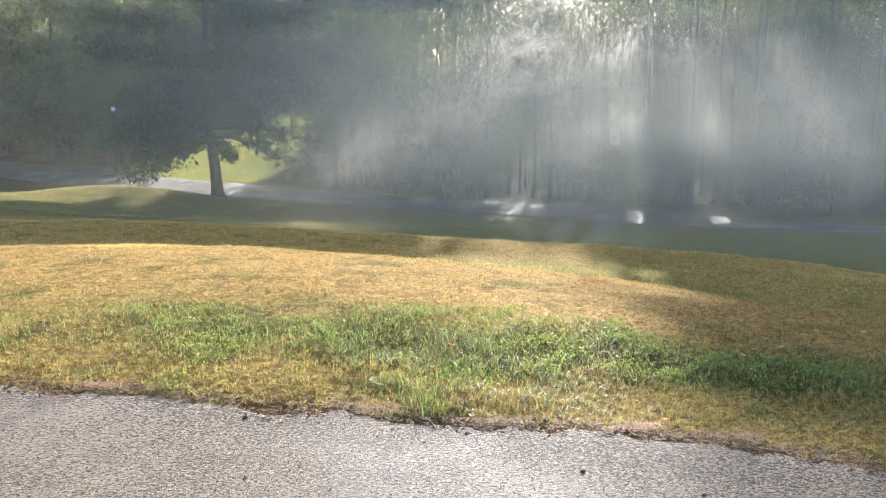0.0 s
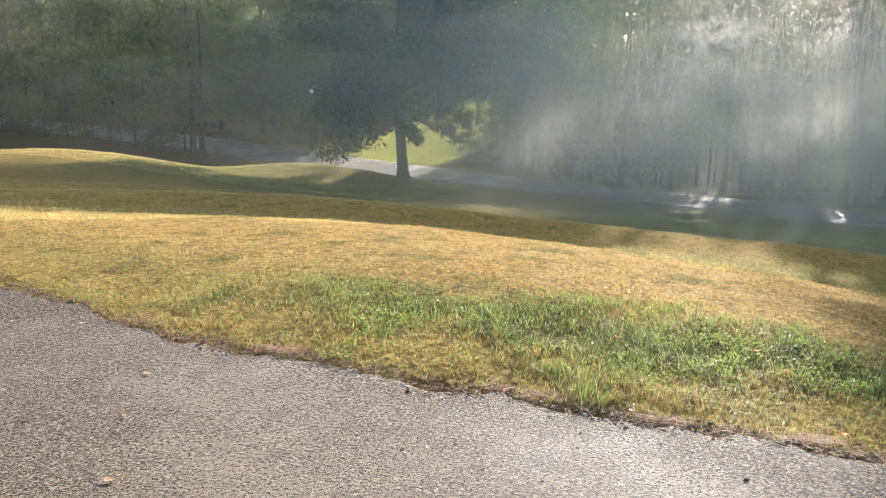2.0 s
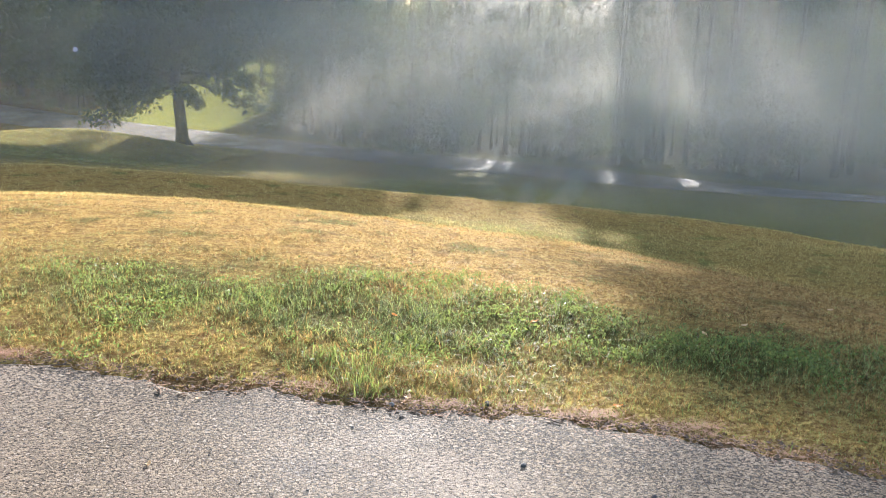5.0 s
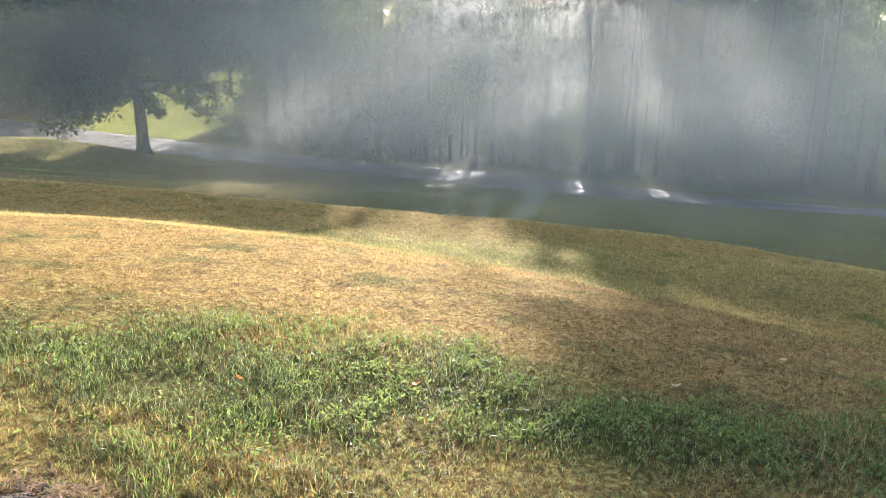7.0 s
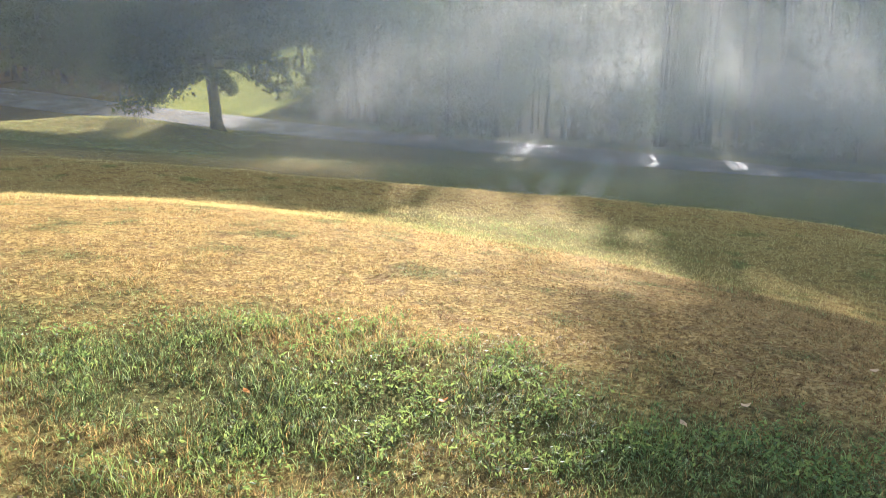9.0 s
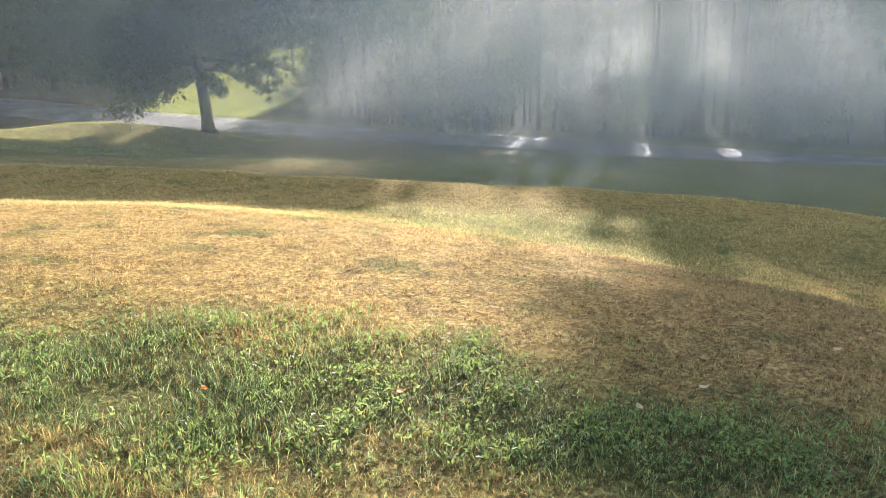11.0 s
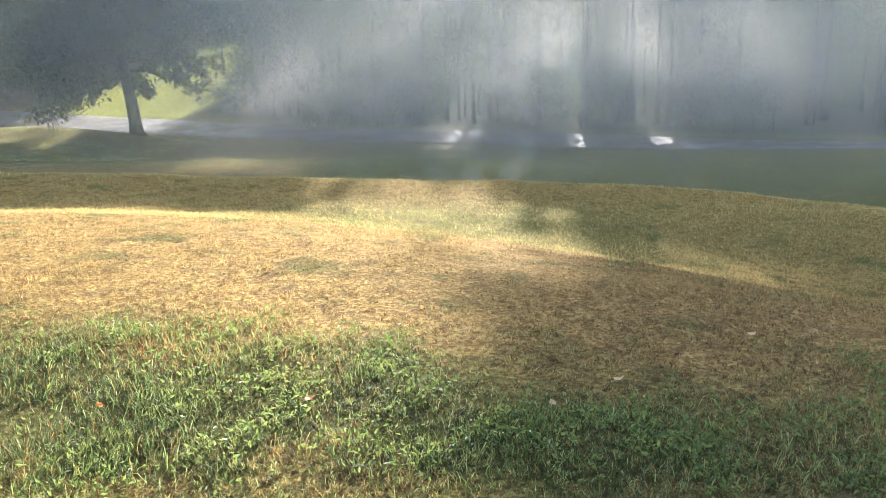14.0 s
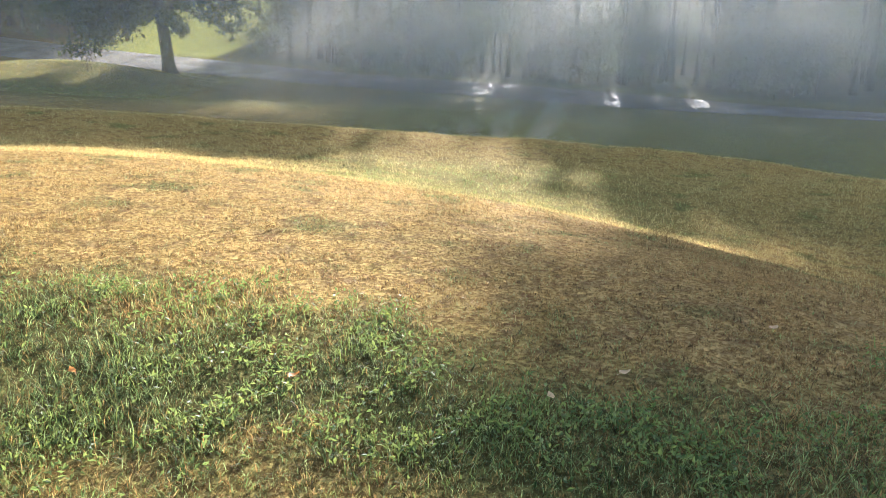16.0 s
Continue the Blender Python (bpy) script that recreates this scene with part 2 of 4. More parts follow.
M_WOOD_LEAF = make_leaf("woodland_leaves", (0.028, 0.042, 0.015), (0.066, 0.088, 0.036), (0.16, 0.22, 0.06), 0.25)
M_NEEDLE = make_leaf("pine_needles", (0.028, 0.042, 0.018), (0.065, 0.085, 0.034), (0.16, 0.20, 0.05), 0.2)


def plain(name, color, roughness, wear=0.25, scale=12.0):
    n = Nodes(name)
    dark = tuple(c * (1 - wear) for c in color)
    return n.solid(n.mix(n.noise(scale, 5), dark, color), roughness, n.bump(n.noise(scale * 4, 4), 0.4, 0.004))


M_STONE = plain("dark_stone", (0.10, 0.09, 0.08), 0.8, 0.5, 40)
M_GRIT = plain("grit", (0.20, 0.18, 0.155), 0.85, 0.5, 60)
M_SOIL = plain("crumbled_soil", (0.26, 0.17, 0.10), 0.95, 0.5, 30)
M_PALE_LEAF = make_leaf("dead_leaf", (0.48, 0.36, 0.20), (0.64, 0.51, 0.30), (0.62, 0.48, 0.27), 0.2)
M_RUST_LEAF = make_leaf("orange_leaf", (0.50, 0.22, 0.07), (0.66, 0.33, 0.10), (0.66, 0.30, 0.08), 0.2)
M_NEEDLE_LITTER = plain("dead_needles", (0.48, 0.24, 0.12), 0.8, 0.5, 30)
M_TWIG = plain("dry_twig", (0.17, 0.12, 0.08), 0.85, 0.5, 60)
M_IRON = plain("painted_iron", (0.035, 0.04, 0.038), 0.5, 0.3, 20)
M_GLOBE = plain("opal_glass", (0.82, 0.82, 0.80), 0.25, 0.05, 6)


def make_glare_and_steam(name, density, drifting):
    """Droplets for glare sheets and steam: most light passes, much of the rest goes on in a wide cone, some is thrown
    all round.
    The sheets imitate sun glare before the woods: thinner to the left, low down and towards their top, with drifting
    noise."""
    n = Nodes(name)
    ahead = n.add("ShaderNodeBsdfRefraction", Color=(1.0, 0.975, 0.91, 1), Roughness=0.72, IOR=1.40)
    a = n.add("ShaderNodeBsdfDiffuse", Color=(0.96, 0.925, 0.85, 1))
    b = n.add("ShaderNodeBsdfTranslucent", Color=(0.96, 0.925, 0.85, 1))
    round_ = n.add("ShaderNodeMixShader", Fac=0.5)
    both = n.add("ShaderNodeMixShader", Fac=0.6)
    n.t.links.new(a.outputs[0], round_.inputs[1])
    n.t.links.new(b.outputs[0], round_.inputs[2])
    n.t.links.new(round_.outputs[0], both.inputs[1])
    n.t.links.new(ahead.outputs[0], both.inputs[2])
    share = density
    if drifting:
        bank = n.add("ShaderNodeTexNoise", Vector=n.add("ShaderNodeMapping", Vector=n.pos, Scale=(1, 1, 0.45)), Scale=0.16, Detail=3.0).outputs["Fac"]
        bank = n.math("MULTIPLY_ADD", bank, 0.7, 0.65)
        # denser to the right, where the glare sits; top kept under the lawn's sun rays
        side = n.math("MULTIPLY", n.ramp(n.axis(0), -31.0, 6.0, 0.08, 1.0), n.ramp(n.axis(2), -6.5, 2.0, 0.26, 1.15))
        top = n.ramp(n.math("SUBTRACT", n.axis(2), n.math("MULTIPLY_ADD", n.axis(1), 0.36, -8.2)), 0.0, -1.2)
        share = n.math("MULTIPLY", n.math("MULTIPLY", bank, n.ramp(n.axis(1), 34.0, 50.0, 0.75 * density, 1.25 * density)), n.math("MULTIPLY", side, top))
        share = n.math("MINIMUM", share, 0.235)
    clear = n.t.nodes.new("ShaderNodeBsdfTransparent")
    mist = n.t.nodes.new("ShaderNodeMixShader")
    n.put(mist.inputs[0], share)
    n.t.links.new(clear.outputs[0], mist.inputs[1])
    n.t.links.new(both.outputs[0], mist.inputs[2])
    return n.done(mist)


M_GLARE = make_glare_and_steam("glare_droplets", 0.22, True)
M_STEAM = make_glare_and_steam("steam_droplets", 0.999, False)

# ---- mesh helpers ----


def mesh_from(name, verts, faces, material, smooth=False):
    """A mesh from arrays: verts (n, 3), faces (m, 3) or (m, 4)."""
    verts, faces = np.asarray(verts, np.float32), np.asarray(faces, np.int32)
    me = bpy.data.meshes.new(name)
    m, k = faces.shape
    me.vertices.add(len(verts))
    me.vertices.foreach_set("co", verts.ravel())
    me.loops.add(m * k)
    me.loops.foreach_set("vertex_index", faces.ravel())
    me.polygons.add(m)
    me.polygons.foreach_set("loop_start", np.arange(0, m * k, k, dtype=np.int32))
    me.polygons.foreach_set("loop_total", np.full(m, k, np.int32))
    me.polygons.foreach_set("use_smooth", np.full(m, smooth))
    me.materials.append(material)
    me.update(calc_edges=True)
    return me


def part(name, me, parent, label=""):
    ob = new(name, me)
    ob.parent = parent
    return tagged(ob, label)


def thing(name, m, label, category, group="", kind=""):
    ob = new(name)
    ob.matrix_basis = m
    ob.empty_display_size = 0.3
    return tagged(ob, label, category, group, kind)


def tube(points, radii, sides=7):
    """A tapered limb along points."""
    points, radii = np.asarray(points, float), np.asarray(radii, float)
    way = np.gradient(points, axis=0)
    way /= np.linalg.norm(way, axis=1)[:, None] + 1e-9
    side = np.cross(way, (0.31, 0.17, 0.93))
    side += 1e-6
    side /= np.linalg.norm(side, axis=1)[:, None]
    up = np.cross(side, way)
    a = np.arange(sides) / sides * 2 * np.pi
    ring = np.cos(a)[None, :, None] * side[:, None] + np.sin(a)[None, :, None] * up[:, None]
    verts = (points[:, None] + ring * radii[:, None, None]).reshape(-1, 3)
    n = len(points)
    i, j = np.meshgrid(np.arange(n - 1), np.arange(sides), indexing="ij")
    k = (j + 1) % sides
    faces = np.stack([i * sides + j, i * sides + k, (i + 1) * sides + k, (i + 1) * sides + j], -1).reshape(-1, 4)
    return verts, faces


def join(pieces):
    verts, faces, at = [], [], 0
    for v, f in pieces:
        verts.append(v)
        faces.append(np.asarray(f) + at)
        at += len(v)
    return np.concatenate(verts), np.concatenate(faces)


def turns(n, r):
    v = r.normal(size=(n, 3))
    v /= np.linalg.norm(v, axis=1)[:, None]
    w = np.cross(v, r.normal(size=(n, 3)))
    w /= np.linalg.norm(w, axis=1)[:, None] + 1e-9
    return v, w


def leaves(centres, size, r, wide=0.5, droop=0.3):
    """Folded four-cornered leaves, one at each centre."""
    n = len(centres)
    v, w = turns(n, r)
    v[:, 2] -= droop
    length = size * r.uniform(0.6, 1.3, n)[:, None]
    fold = np.cross(v, w) * length * 0.12
    base = centres - v * length * 0.5
    tip = centres + v * length * 0.5
    left = centres + w * length * wide * 0.5 + fold
    right = centres - w * length * wide * 0.5 + fold
    verts = np.stack([base, left, tip, right], 1).reshape(-1, 3)
    q = np.arange(n)[:, None] * 4
    faces = np.concatenate([q + [0, 1, 2], q + [0, 2, 3]], 1).reshape(-1, 3)
    return verts, faces


def sprays(centres, size, r, count=9):
    """Needle sprays: narrow spikes out of each centre."""
    c = np.repeat(centres, count, 0)
    n = len(c)
    v, w = turns(n, r)
    v[:, 2] = np.abs(v[:, 2]) * 0.6
    length = size * r.uniform(0.6, 1.2, n)[:, None]
    tip, a, b = c + v * length, c + w * size * 0.10, c - w * size * 0.10
    verts = np.stack([a, tip, b], 1).reshape(-1, 3)
    return verts, np.arange(3 * n).reshape(-1, 3)


# ---- the lie of the land ----
KNOLLS = [
    (1.23, -17.93, 56.68, 7.29, 5.76),
    (-0.7, 5.14, 12.22, 5.25, 3),
    (0.43, -2.14, 9.79, 6.47, 4.47),
    (-0.92, 6.87, 8.99, 3.04, -2.9),
    (0.5, 5.03, 18.21, 8.7, 1.51),
    (0.5, 7.66, 13.71, 6.25, 7.92),
    (0.51, -7.25, 18.97, 7.81, 2.63),
    (1.85, -35.5, 49.0, 11.5, 8.3),
    (1.25, -25.0, 59.5, 6.5, 5.0),
    (-0.9, -6.48, 32.34, 8.39, 6.3),
    (-2.99, 14.44, 28.41, 13.01, 11.22),
]


def soft(u):
    return np.logaddexp(0, u)


def lie(x, y):
    """Height of the ground: level by the asphalt, falling to the lane, then a wooded hillside."""
    x, y = np.asarray(x, float), np.asarray(y, float)
    run = y + 0.139 * np.clip(x, -40, 40)
    z = -0.1255 * 1.5 * (soft((run - 4.74) / 1.5) - soft((run - 56.49) / 1.5))
    z = z + 0.11 * 4 * (soft((y - 79) / 4) - 0.55 * soft((y - 140) / 4))
    for a, cx, cy, sx, sy in KNOLLS:
        z = z + a * np.exp(-((x - cx) / sx) ** 2 - ((y - cy) / sy) ** 2)
    return z


EDGE = [(-60, 30), (-30, 16), (-12, 8.0), (-5.36, 5.63), (-3.75, 4.95), (-2.48, 4.32), (-1.7, 4.21), (-1.02, 4.07), (-0.41, 3.95),
        (0.13, 3.78), (0.6, 3.72), (0.99, 3.6), (1.52, 3.44), (1.84, 3.3), (4, 2.6), (10, 0.6), (30, -6), (60, -16)]
EDGE_X, EDGE_Y = np.array(EDGE, float).T


def edge(x):
    return np.interp(x, EDGE_X, EDGE_Y)


def rough_edge(x):
    """The broken edge of the asphalt: bites of all sizes, with no beat."""
    out = edge(x)
    for k, (f, a) in enumerate(((0.9, 0.03), (2.3, 0.03), (3.7, 0.022), (6.1, 0.02), (9.7, 0.016), (16.3, 0.012), (27.1, 0.010), (44.7, 0.008), (71.3, 0.006))):
        out = out + a * np.sin(f * x * 1.7 + 2.1 * k + 1.3 * np.sin(f * 0.61 * x + k))
    return out


LANE = [(120, 8), (90, 18), (60, 31), (40, 42.5), (27, 50.5), (18.5, 55), (14, 58.3), (5.5, 62.8), (-3.8, 66.8), (-11, 70.5), (-19, 75), (-30.5, 80), (-45, 87), (-62, 93), (-90, 100), (-140, 108)]


def lane_line(step=1.0):
    """The lane's middle line, smoothed."""
    p = np.array(LANE, float)
    d = np.r_[0, np.cumsum(np.linalg.norm(np.diff(p, axis=0), axis=1))]
    s = np.arange(0, d[-1], step)
    q = np.stack([np.interp(s, d, p[:, k]) for k in (0, 1)], 1)
    for _ in range(12):
        q[1:-1] = (q[:-2] + 2 * q[1:-1] + q[2:]) / 4
    return q


LANE_LINE = lane_line()


def lane_gap(x, y):
    """Distance from the lane's middle."""
    x, y = np.atleast_1d(x), np.atleast_1d(y)
    out = np.full(x.shape, 1e9)
    for k in range(0, len(LANE_LINE), 2):
        out = np.minimum(out, (x - LANE_LINE[k, 0]) ** 2 + (y - LANE_LINE[k, 1]) ** 2)
    return np.sqrt(out)


def surface(x, y):
    """The ground as built: bedded under the asphalt, with small lumps."""
    z = lie(x, y)
    lump = 0.018 * np.sin(x * 2.3 + 0.7 * y) * np.sin(y * 1.9 - 0.4 * x) + 0.008 * np.sin(x * 6.1) * np.sin(y * 5.3)
    s = y - edge(x)
    lump = lump * np.clip(s * 2, 0, 1)
    back = -7.5 - s
    on = np.clip(-s / 0.05, 0, 1) * np.clip(-back / 0.3, 0, 1)
    z = np.where(s < 0.6, z * np.clip(s / 0.6, 0, 1), z)
    return z + lump - 0.07 * on + 0.012 * np.clip(s, 0, 1) * np.clip(3 - s, 0, 1)


def grid(xs, ys, height):
    x, y = np.meshgrid(xs, ys, indexing="ij")
    verts = np.stack([x, y, height(x, y)], -1).reshape(-1, 3)
    n, m = x.shape
    i, j = np.meshgrid(np.arange(n - 1), np.arange(m - 1), indexing="ij")
    a = i * m + j
    return verts, np.stack([a, a + m, a + m + 1, a + 1], -1).reshape(-1, 4)


def spread(lo, mid_lo, mid_hi, hi, step, growth):
    core = np.arange(mid_lo, mid_hi, step)
    up, down, s = [core[-1]], [core[0]], step
    while up[-1] < hi:
        s *= growth
        up.append(up[-1] + s)
    s = step
    while down[-1] > lo:
        s *= growth
        down.append(down[-1] - s)
    return np.array(down[:0:-1] + list(core) + up[1:])


gx, gy = spread(-900, -9, 9, 900, 0.2, 1.06), spread(-500, 2.2, 20, 1500, 0.16, 1.055)
gv, gf = grid(gx, gy, surface)
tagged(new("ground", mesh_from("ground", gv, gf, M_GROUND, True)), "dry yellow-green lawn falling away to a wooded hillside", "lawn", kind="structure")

# the asphalt drive
ax = spread(-58, -7, 6, 58, 0.035, 1.08)
av = np.array([0, 0.012, 0.05, 0.14, 0.4, 1.0, 2.0, 3.5, 5.5, 7.5])
drop = np.array([0.05, 0.014, 0.004, 0, 0, 0, 0, 0, 0, 0.05])
X, V = np.meshgrid(ax, av, indexing="ij")
Yv = rough_edge(X) * (V < 0.3) + edge(X) * (V >= 0.3) - V
Z = 0.0 * X - drop[None, :] + 0.004 * np.sin(X * 1.3 + V)
verts = np.stack([X, Yv, Z], -1).reshape(-1, 3)
i, j = np.meshgrid(np.arange(len(ax) - 1), np.arange(len(av) - 1), indexing="ij")
a = i * len(av) + j
faces = np.stack([a, a + 1, a + len(av) + 1, a + len(av)], -1).reshape(-1, 4)
tagged(new("road_1", mesh_from("road_1", verts, faces, M_ASPHALT, True)), "worn damp grey asphalt drive with a crumbling edge", "road", kind="structure")

# the lane down by the woods
q = LANE_LINE
w = np.gradient(q, axis=0)
w /= np.linalg.norm(w, axis=1)[:, None]
nrm = np.stack([-w[:, 1], w[:, 0]], 1)
off = np.array([-3.7, -3.55, -2.5, -1.2, 0, 1.2, 2.5, 3.55, 3.7])
low = np.array([-0.12, 0.03, 0.05, 0.07, 0.08, 0.07, 0.05, 0.03, -0.12])
L = q[:, None] + nrm[:, None] * off[None, :, None]
mid = lie(q[:, 0], q[:, 1])
z = np.maximum(lie(L[..., 0], L[..., 1]), mid[:, None] - 0.2) + low
verts = np.concatenate([L, z[..., None]], -1).reshape(-1, 3)
i, j = np.meshgrid(np.arange(len(q) - 1), np.arange(len(off) - 1), indexing="ij")
a = i * len(off) + j
faces = np.stack([a, a + len(off), a + len(off) + 1, a + 1], -1).reshape(-1, 4)
tagged(new("road_2", mesh_from("road_2", verts, faces, M_LANE, True)), "pale wet asphalt lane curving along the foot of the woods", "road", kind="structure")

# ---- trees ----


def limb_path(start, az, el, length, droop, r, n=6):
    """A limb that leaves the trunk at start and sags or lifts along its way."""
    p, out = np.array(start, float), []
    for k in range(n):
        out.append(p.copy())
        e = el - droop * k / n + r.normal() * 0.10
        a = az + r.normal() * 0.14
        p = p + length / (n - 1) * np.array([np.cos(e) * np.cos(a), np.cos(e) * np.sin(a), np.sin(e)])
    return np.array(out)


def grow(r, height, spread_m, first, limbs, twigs, per_cluster, trunk_r, shape="round", leaf_size=0.4, cluster=0.8, needle=False, lean=0.03):
    """One tree: trunk tubes, limb tubes and foliage, as arrays."""
    n = 9
    zz = np.linspace(0, height * 0.93, n)
    sway = np.cumsum(r.normal(size=(n, 2)) * lean * height / n, 0)
    trunk = np.column_stack([sway - sway[0], zz])
    trunk[0, 2] = -0.3
    radii = trunk_r * (1 - 0.86 * (zz / zz[-1]) ** 0.9)
    radii[0] *= 1.45
    wood, spots = [tube(trunk, radii, 9)], []
    for k in range(limbs):
        f = first + (0.98 - first) * ((k + r.uniform(0, 0.8)) / limbs)
        h = f * zz[-1]
        start = [np.interp(h, zz, trunk[:, c]) for c in range(3)]
        az = k * 2.4 + r.normal() * 0.4
        g = (f - first) / (1 - first)
        if shape == "round":
            reach = spread_m * (0.55 + 0.75 * np.sin(np.pi * min(1, 0.18 + 0.80 * g))) * r.uniform(0.75, 1.1)
            el, droop = 0.15 + 0.9 * g, 0.35
        else:
            reach = spread_m * (1.05 - 0.85 * g) * r.uniform(0.6, 1.15)
            el, droop = 0.05 + 0.45 * g, 0.35
        path = limb_path(start, az, el, reach, droop, r, 5)
        lr = max(0.03, np.interp(h, zz, radii) * 0.45)
        wood.append(tube(path, lr * np.linspace(1, 0.25, len(path)), 4))
        for m in range(twigs):
            q = path[min(len(path) - 1, 2 + m % (len(path) - 2))]
            sub = limb_path(q, az + r.normal() * 0.9, el * 0.4 + r.normal() * 0.35, reach * r.uniform(0.25, 0.5), 0.3, r, 3)
            wood.append(tube(sub, lr * 0.3 * np.linspace(1, 0.2, 3), 3))
            spots += [sub[1], sub[2]]
        spots += [path[-1], path[-2]]
    spots = np.array(spots)
    c = np.repeat(spots, per_cluster, 0) + r.normal(size=(len(spots) * per_cluster, 3)) * cluster * np.array([1, 1, 0.6])
    crown = sprays(c, leaf_size, r, 8) if needle else leaves(c, leaf_size, r)
    return wood, crown


def tree_thing(name, m, wood, crown, bark, leaf, label, category, group=""):
    ob = thing(name, m, label, category, group)
    part("trunk", mesh_from(name + "_trunk", *join(wood), bark, True), ob)
    part("crown", mesh_from(name + "_crown", *crown, leaf), ob)
    return ob


def stand(x, y, turn=0.0, size=1.0):
    return pose(x, y, float(lie(x, y)), 0, 0, turn) @ Matrix.Scale(size, 4)


# the old oak on the bank above the lane
def build_oak(x, y):
    r = np.random.default_rng(21)
    ob = thing("oak_tree", stand(x, y), "old broad oak with dark bark and low drooping boughs", "tree")
    zz = np.array([-0.5, 0, 0.35, 1.0, 2.2, 4.0, 6.0, 9.0, 12.5, 17.0])
    xx = np.array([0.06, 0.03, 0.0, -0.03, -0.1, -0.25, -0.4, -0.4, -0.3, -0.2])
    trunk = np.column_stack([xx, 0.3 * xx, zz])
    radii = np.array([0.85, 0.64, 0.47, 0.40, 0.38, 0.36, 0.33, 0.27, 0.2, 0.08])
    part("trunk", mesh_from("oak_trunk", *tube(trunk, radii, 14), M_OAK_BARK, True), ob)
    spots = []
    # height, azimuth (degrees, 0 to the right, 90 away), lift, length, sag
    boughs = [(3.9, 228, -6, 6.2, 16), (4.0, 238, -8, 5.4, 14), (4.3, 222, -4, 4.8, 18), (4.7, 220, -3, 5.6, 14), (4.9, 190, -1, 5.0, 14), (4.6, 212, -6, 4.8, 14), (4.9, 230, -7, 5.4, 14), (4.2, -12, -2, 5.0, 14), (4.8, 8, 4, 6.8, 15), (4.0, -40, -10, 2.4, 20), (5.0, -24, 8, 5.6, 16),
              (4.8, 190, 10, 3.8, 14), (5.4, 150, 14, 4.2, 12), (5.6, 225, 14, 4.6, 12), (5.7, 40, 14, 7.0, 12),
              (6.4, 205, 20, 4.2, 14), (6.4, 110, 18, 7.0, 14), (6.4, -30, 20, 8.6, 16), (6.9, 160, 22, 4.2, 14), (5.3, 187, 3, 5.2, 14), (6.2, 203, 14, 4.2, 14), (5.9, 172, 8, 5.2, 12), (7.2, 60, 24, 8.0, 16),
              (7.4, 290, 22, 8.2, 16), (7.8, 5, 28, 9.0, 20), (8.3, 230, 28, 7.0, 20), (8.8, 130, 30, 7.4, 22), (9.4, 330, 32, 8.6, 22),
              (10.2, 180, 34, 6.4, 22), (11.0, 80, 38, 8.0, 22), (11.8, 270, 40, 7.6, 20), (12.6, 20, 46, 7.0, 20), (13.4, 150, 50, 6.4, 18),
              (14.2, 300, 56, 5.8, 18), (15.0, 60, 62, 5.0, 16), (15.8, 200, 70, 4.0, 16)]
    for h, az, el, length, sag in boughs:
        start = [np.interp(h, zz, trunk[:, c]) for c in range(3)]
        path = limb_path(start, radians(az), radians(el), length, radians(sag) * 2, r, 8)
        lr = np.interp(h, zz, radii) * 0.34
        tubes = [tube(path, lr * np.linspace(1, 0.18, 8), 6)]
        low = h < 5.1
        for m in range((9 if 90 < az < 270 else 10) if low else 14):
            q = path[2 + m % 6]
            sub = limb_path(q, radians(az) + r.normal() * 0.9, radians(el) * 0.3 + r.normal() * 0.35, length * r.uniform(0.14, 0.30), 0.6, r, 4)
            tubes.append(tube(sub, lr * 0.22 * np.linspace(1, 0.2, 4), 4))
            spots += [(*sub[1], low), (*sub[2], low), (*sub[3], low)]
        spots += [(*path[-1], low), (*path[-2], low)]
        part("bough", mesh_from("oak_bough", *join(tubes), M_OAK_BARK, True), ob)
    spots = np.array(spots)
    few, many = spots[spots[:, 3] > 0, :3], spots[spots[:, 3] == 0, :3]
    c = np.concatenate([np.repeat(few, 13, 0) + r.normal(size=(len(few) * 13, 3)) * np.array([0.24, 0.24, 0.19]),
                        np.repeat(many, 46, 0) + r.normal(size=(len(many) * 46, 3)) * np.array([0.6, 0.6, 0.42])])
    part("crown", mesh_from("oak_crown", *leaves(c, 0.31, r, 0.66), M_OAK_LEAF), ob, "dense dark green oak foliage")
    # bare twigs hanging to the grass
    tips = []
    for k, (sx, sz, fall) in enumerate(((-3.8, 2.4, 1.9), (-3.6, 2.3, 1.2), (-4.1, 2.2, 1.5), (-3.2, 2.4, 0.9), (-3.4, 2.1, 1.6), (-2.5, 2.5, 1.0))):
        p = limb_path((sx, -4.6 - 0.1 * k, sz), 0.6 * k - 0.6, -0.9 - 0.1 * k, fall, 0.5, r, 6)
        tips.append(tube(p, np.linspace(0.035, 0.012, 6), 5))
        for m in (2, 3, 4):
            tips.append(tube(limb_path(p[m], r.uniform(0, 6.28), -0.5, fall * 0.3, 0.4, r, 3), np.array([0.016, 0.012, 0.008]), 4))
    part("twig", mesh_from("oak_twig", *join(tips), M_OAK_BARK, True), ob, "bare dead twigs hanging to the grass")
    return ob


build_oak(-15.9, 58.9)

# woodland kinds, each grown once and then repeated
KINDS = []


def kind(seed, name, label, category, bark, leaf, **how):
    KINDS.append((name, label, category, bark, leaf, grow(np.random.default_rng(seed), **how)))


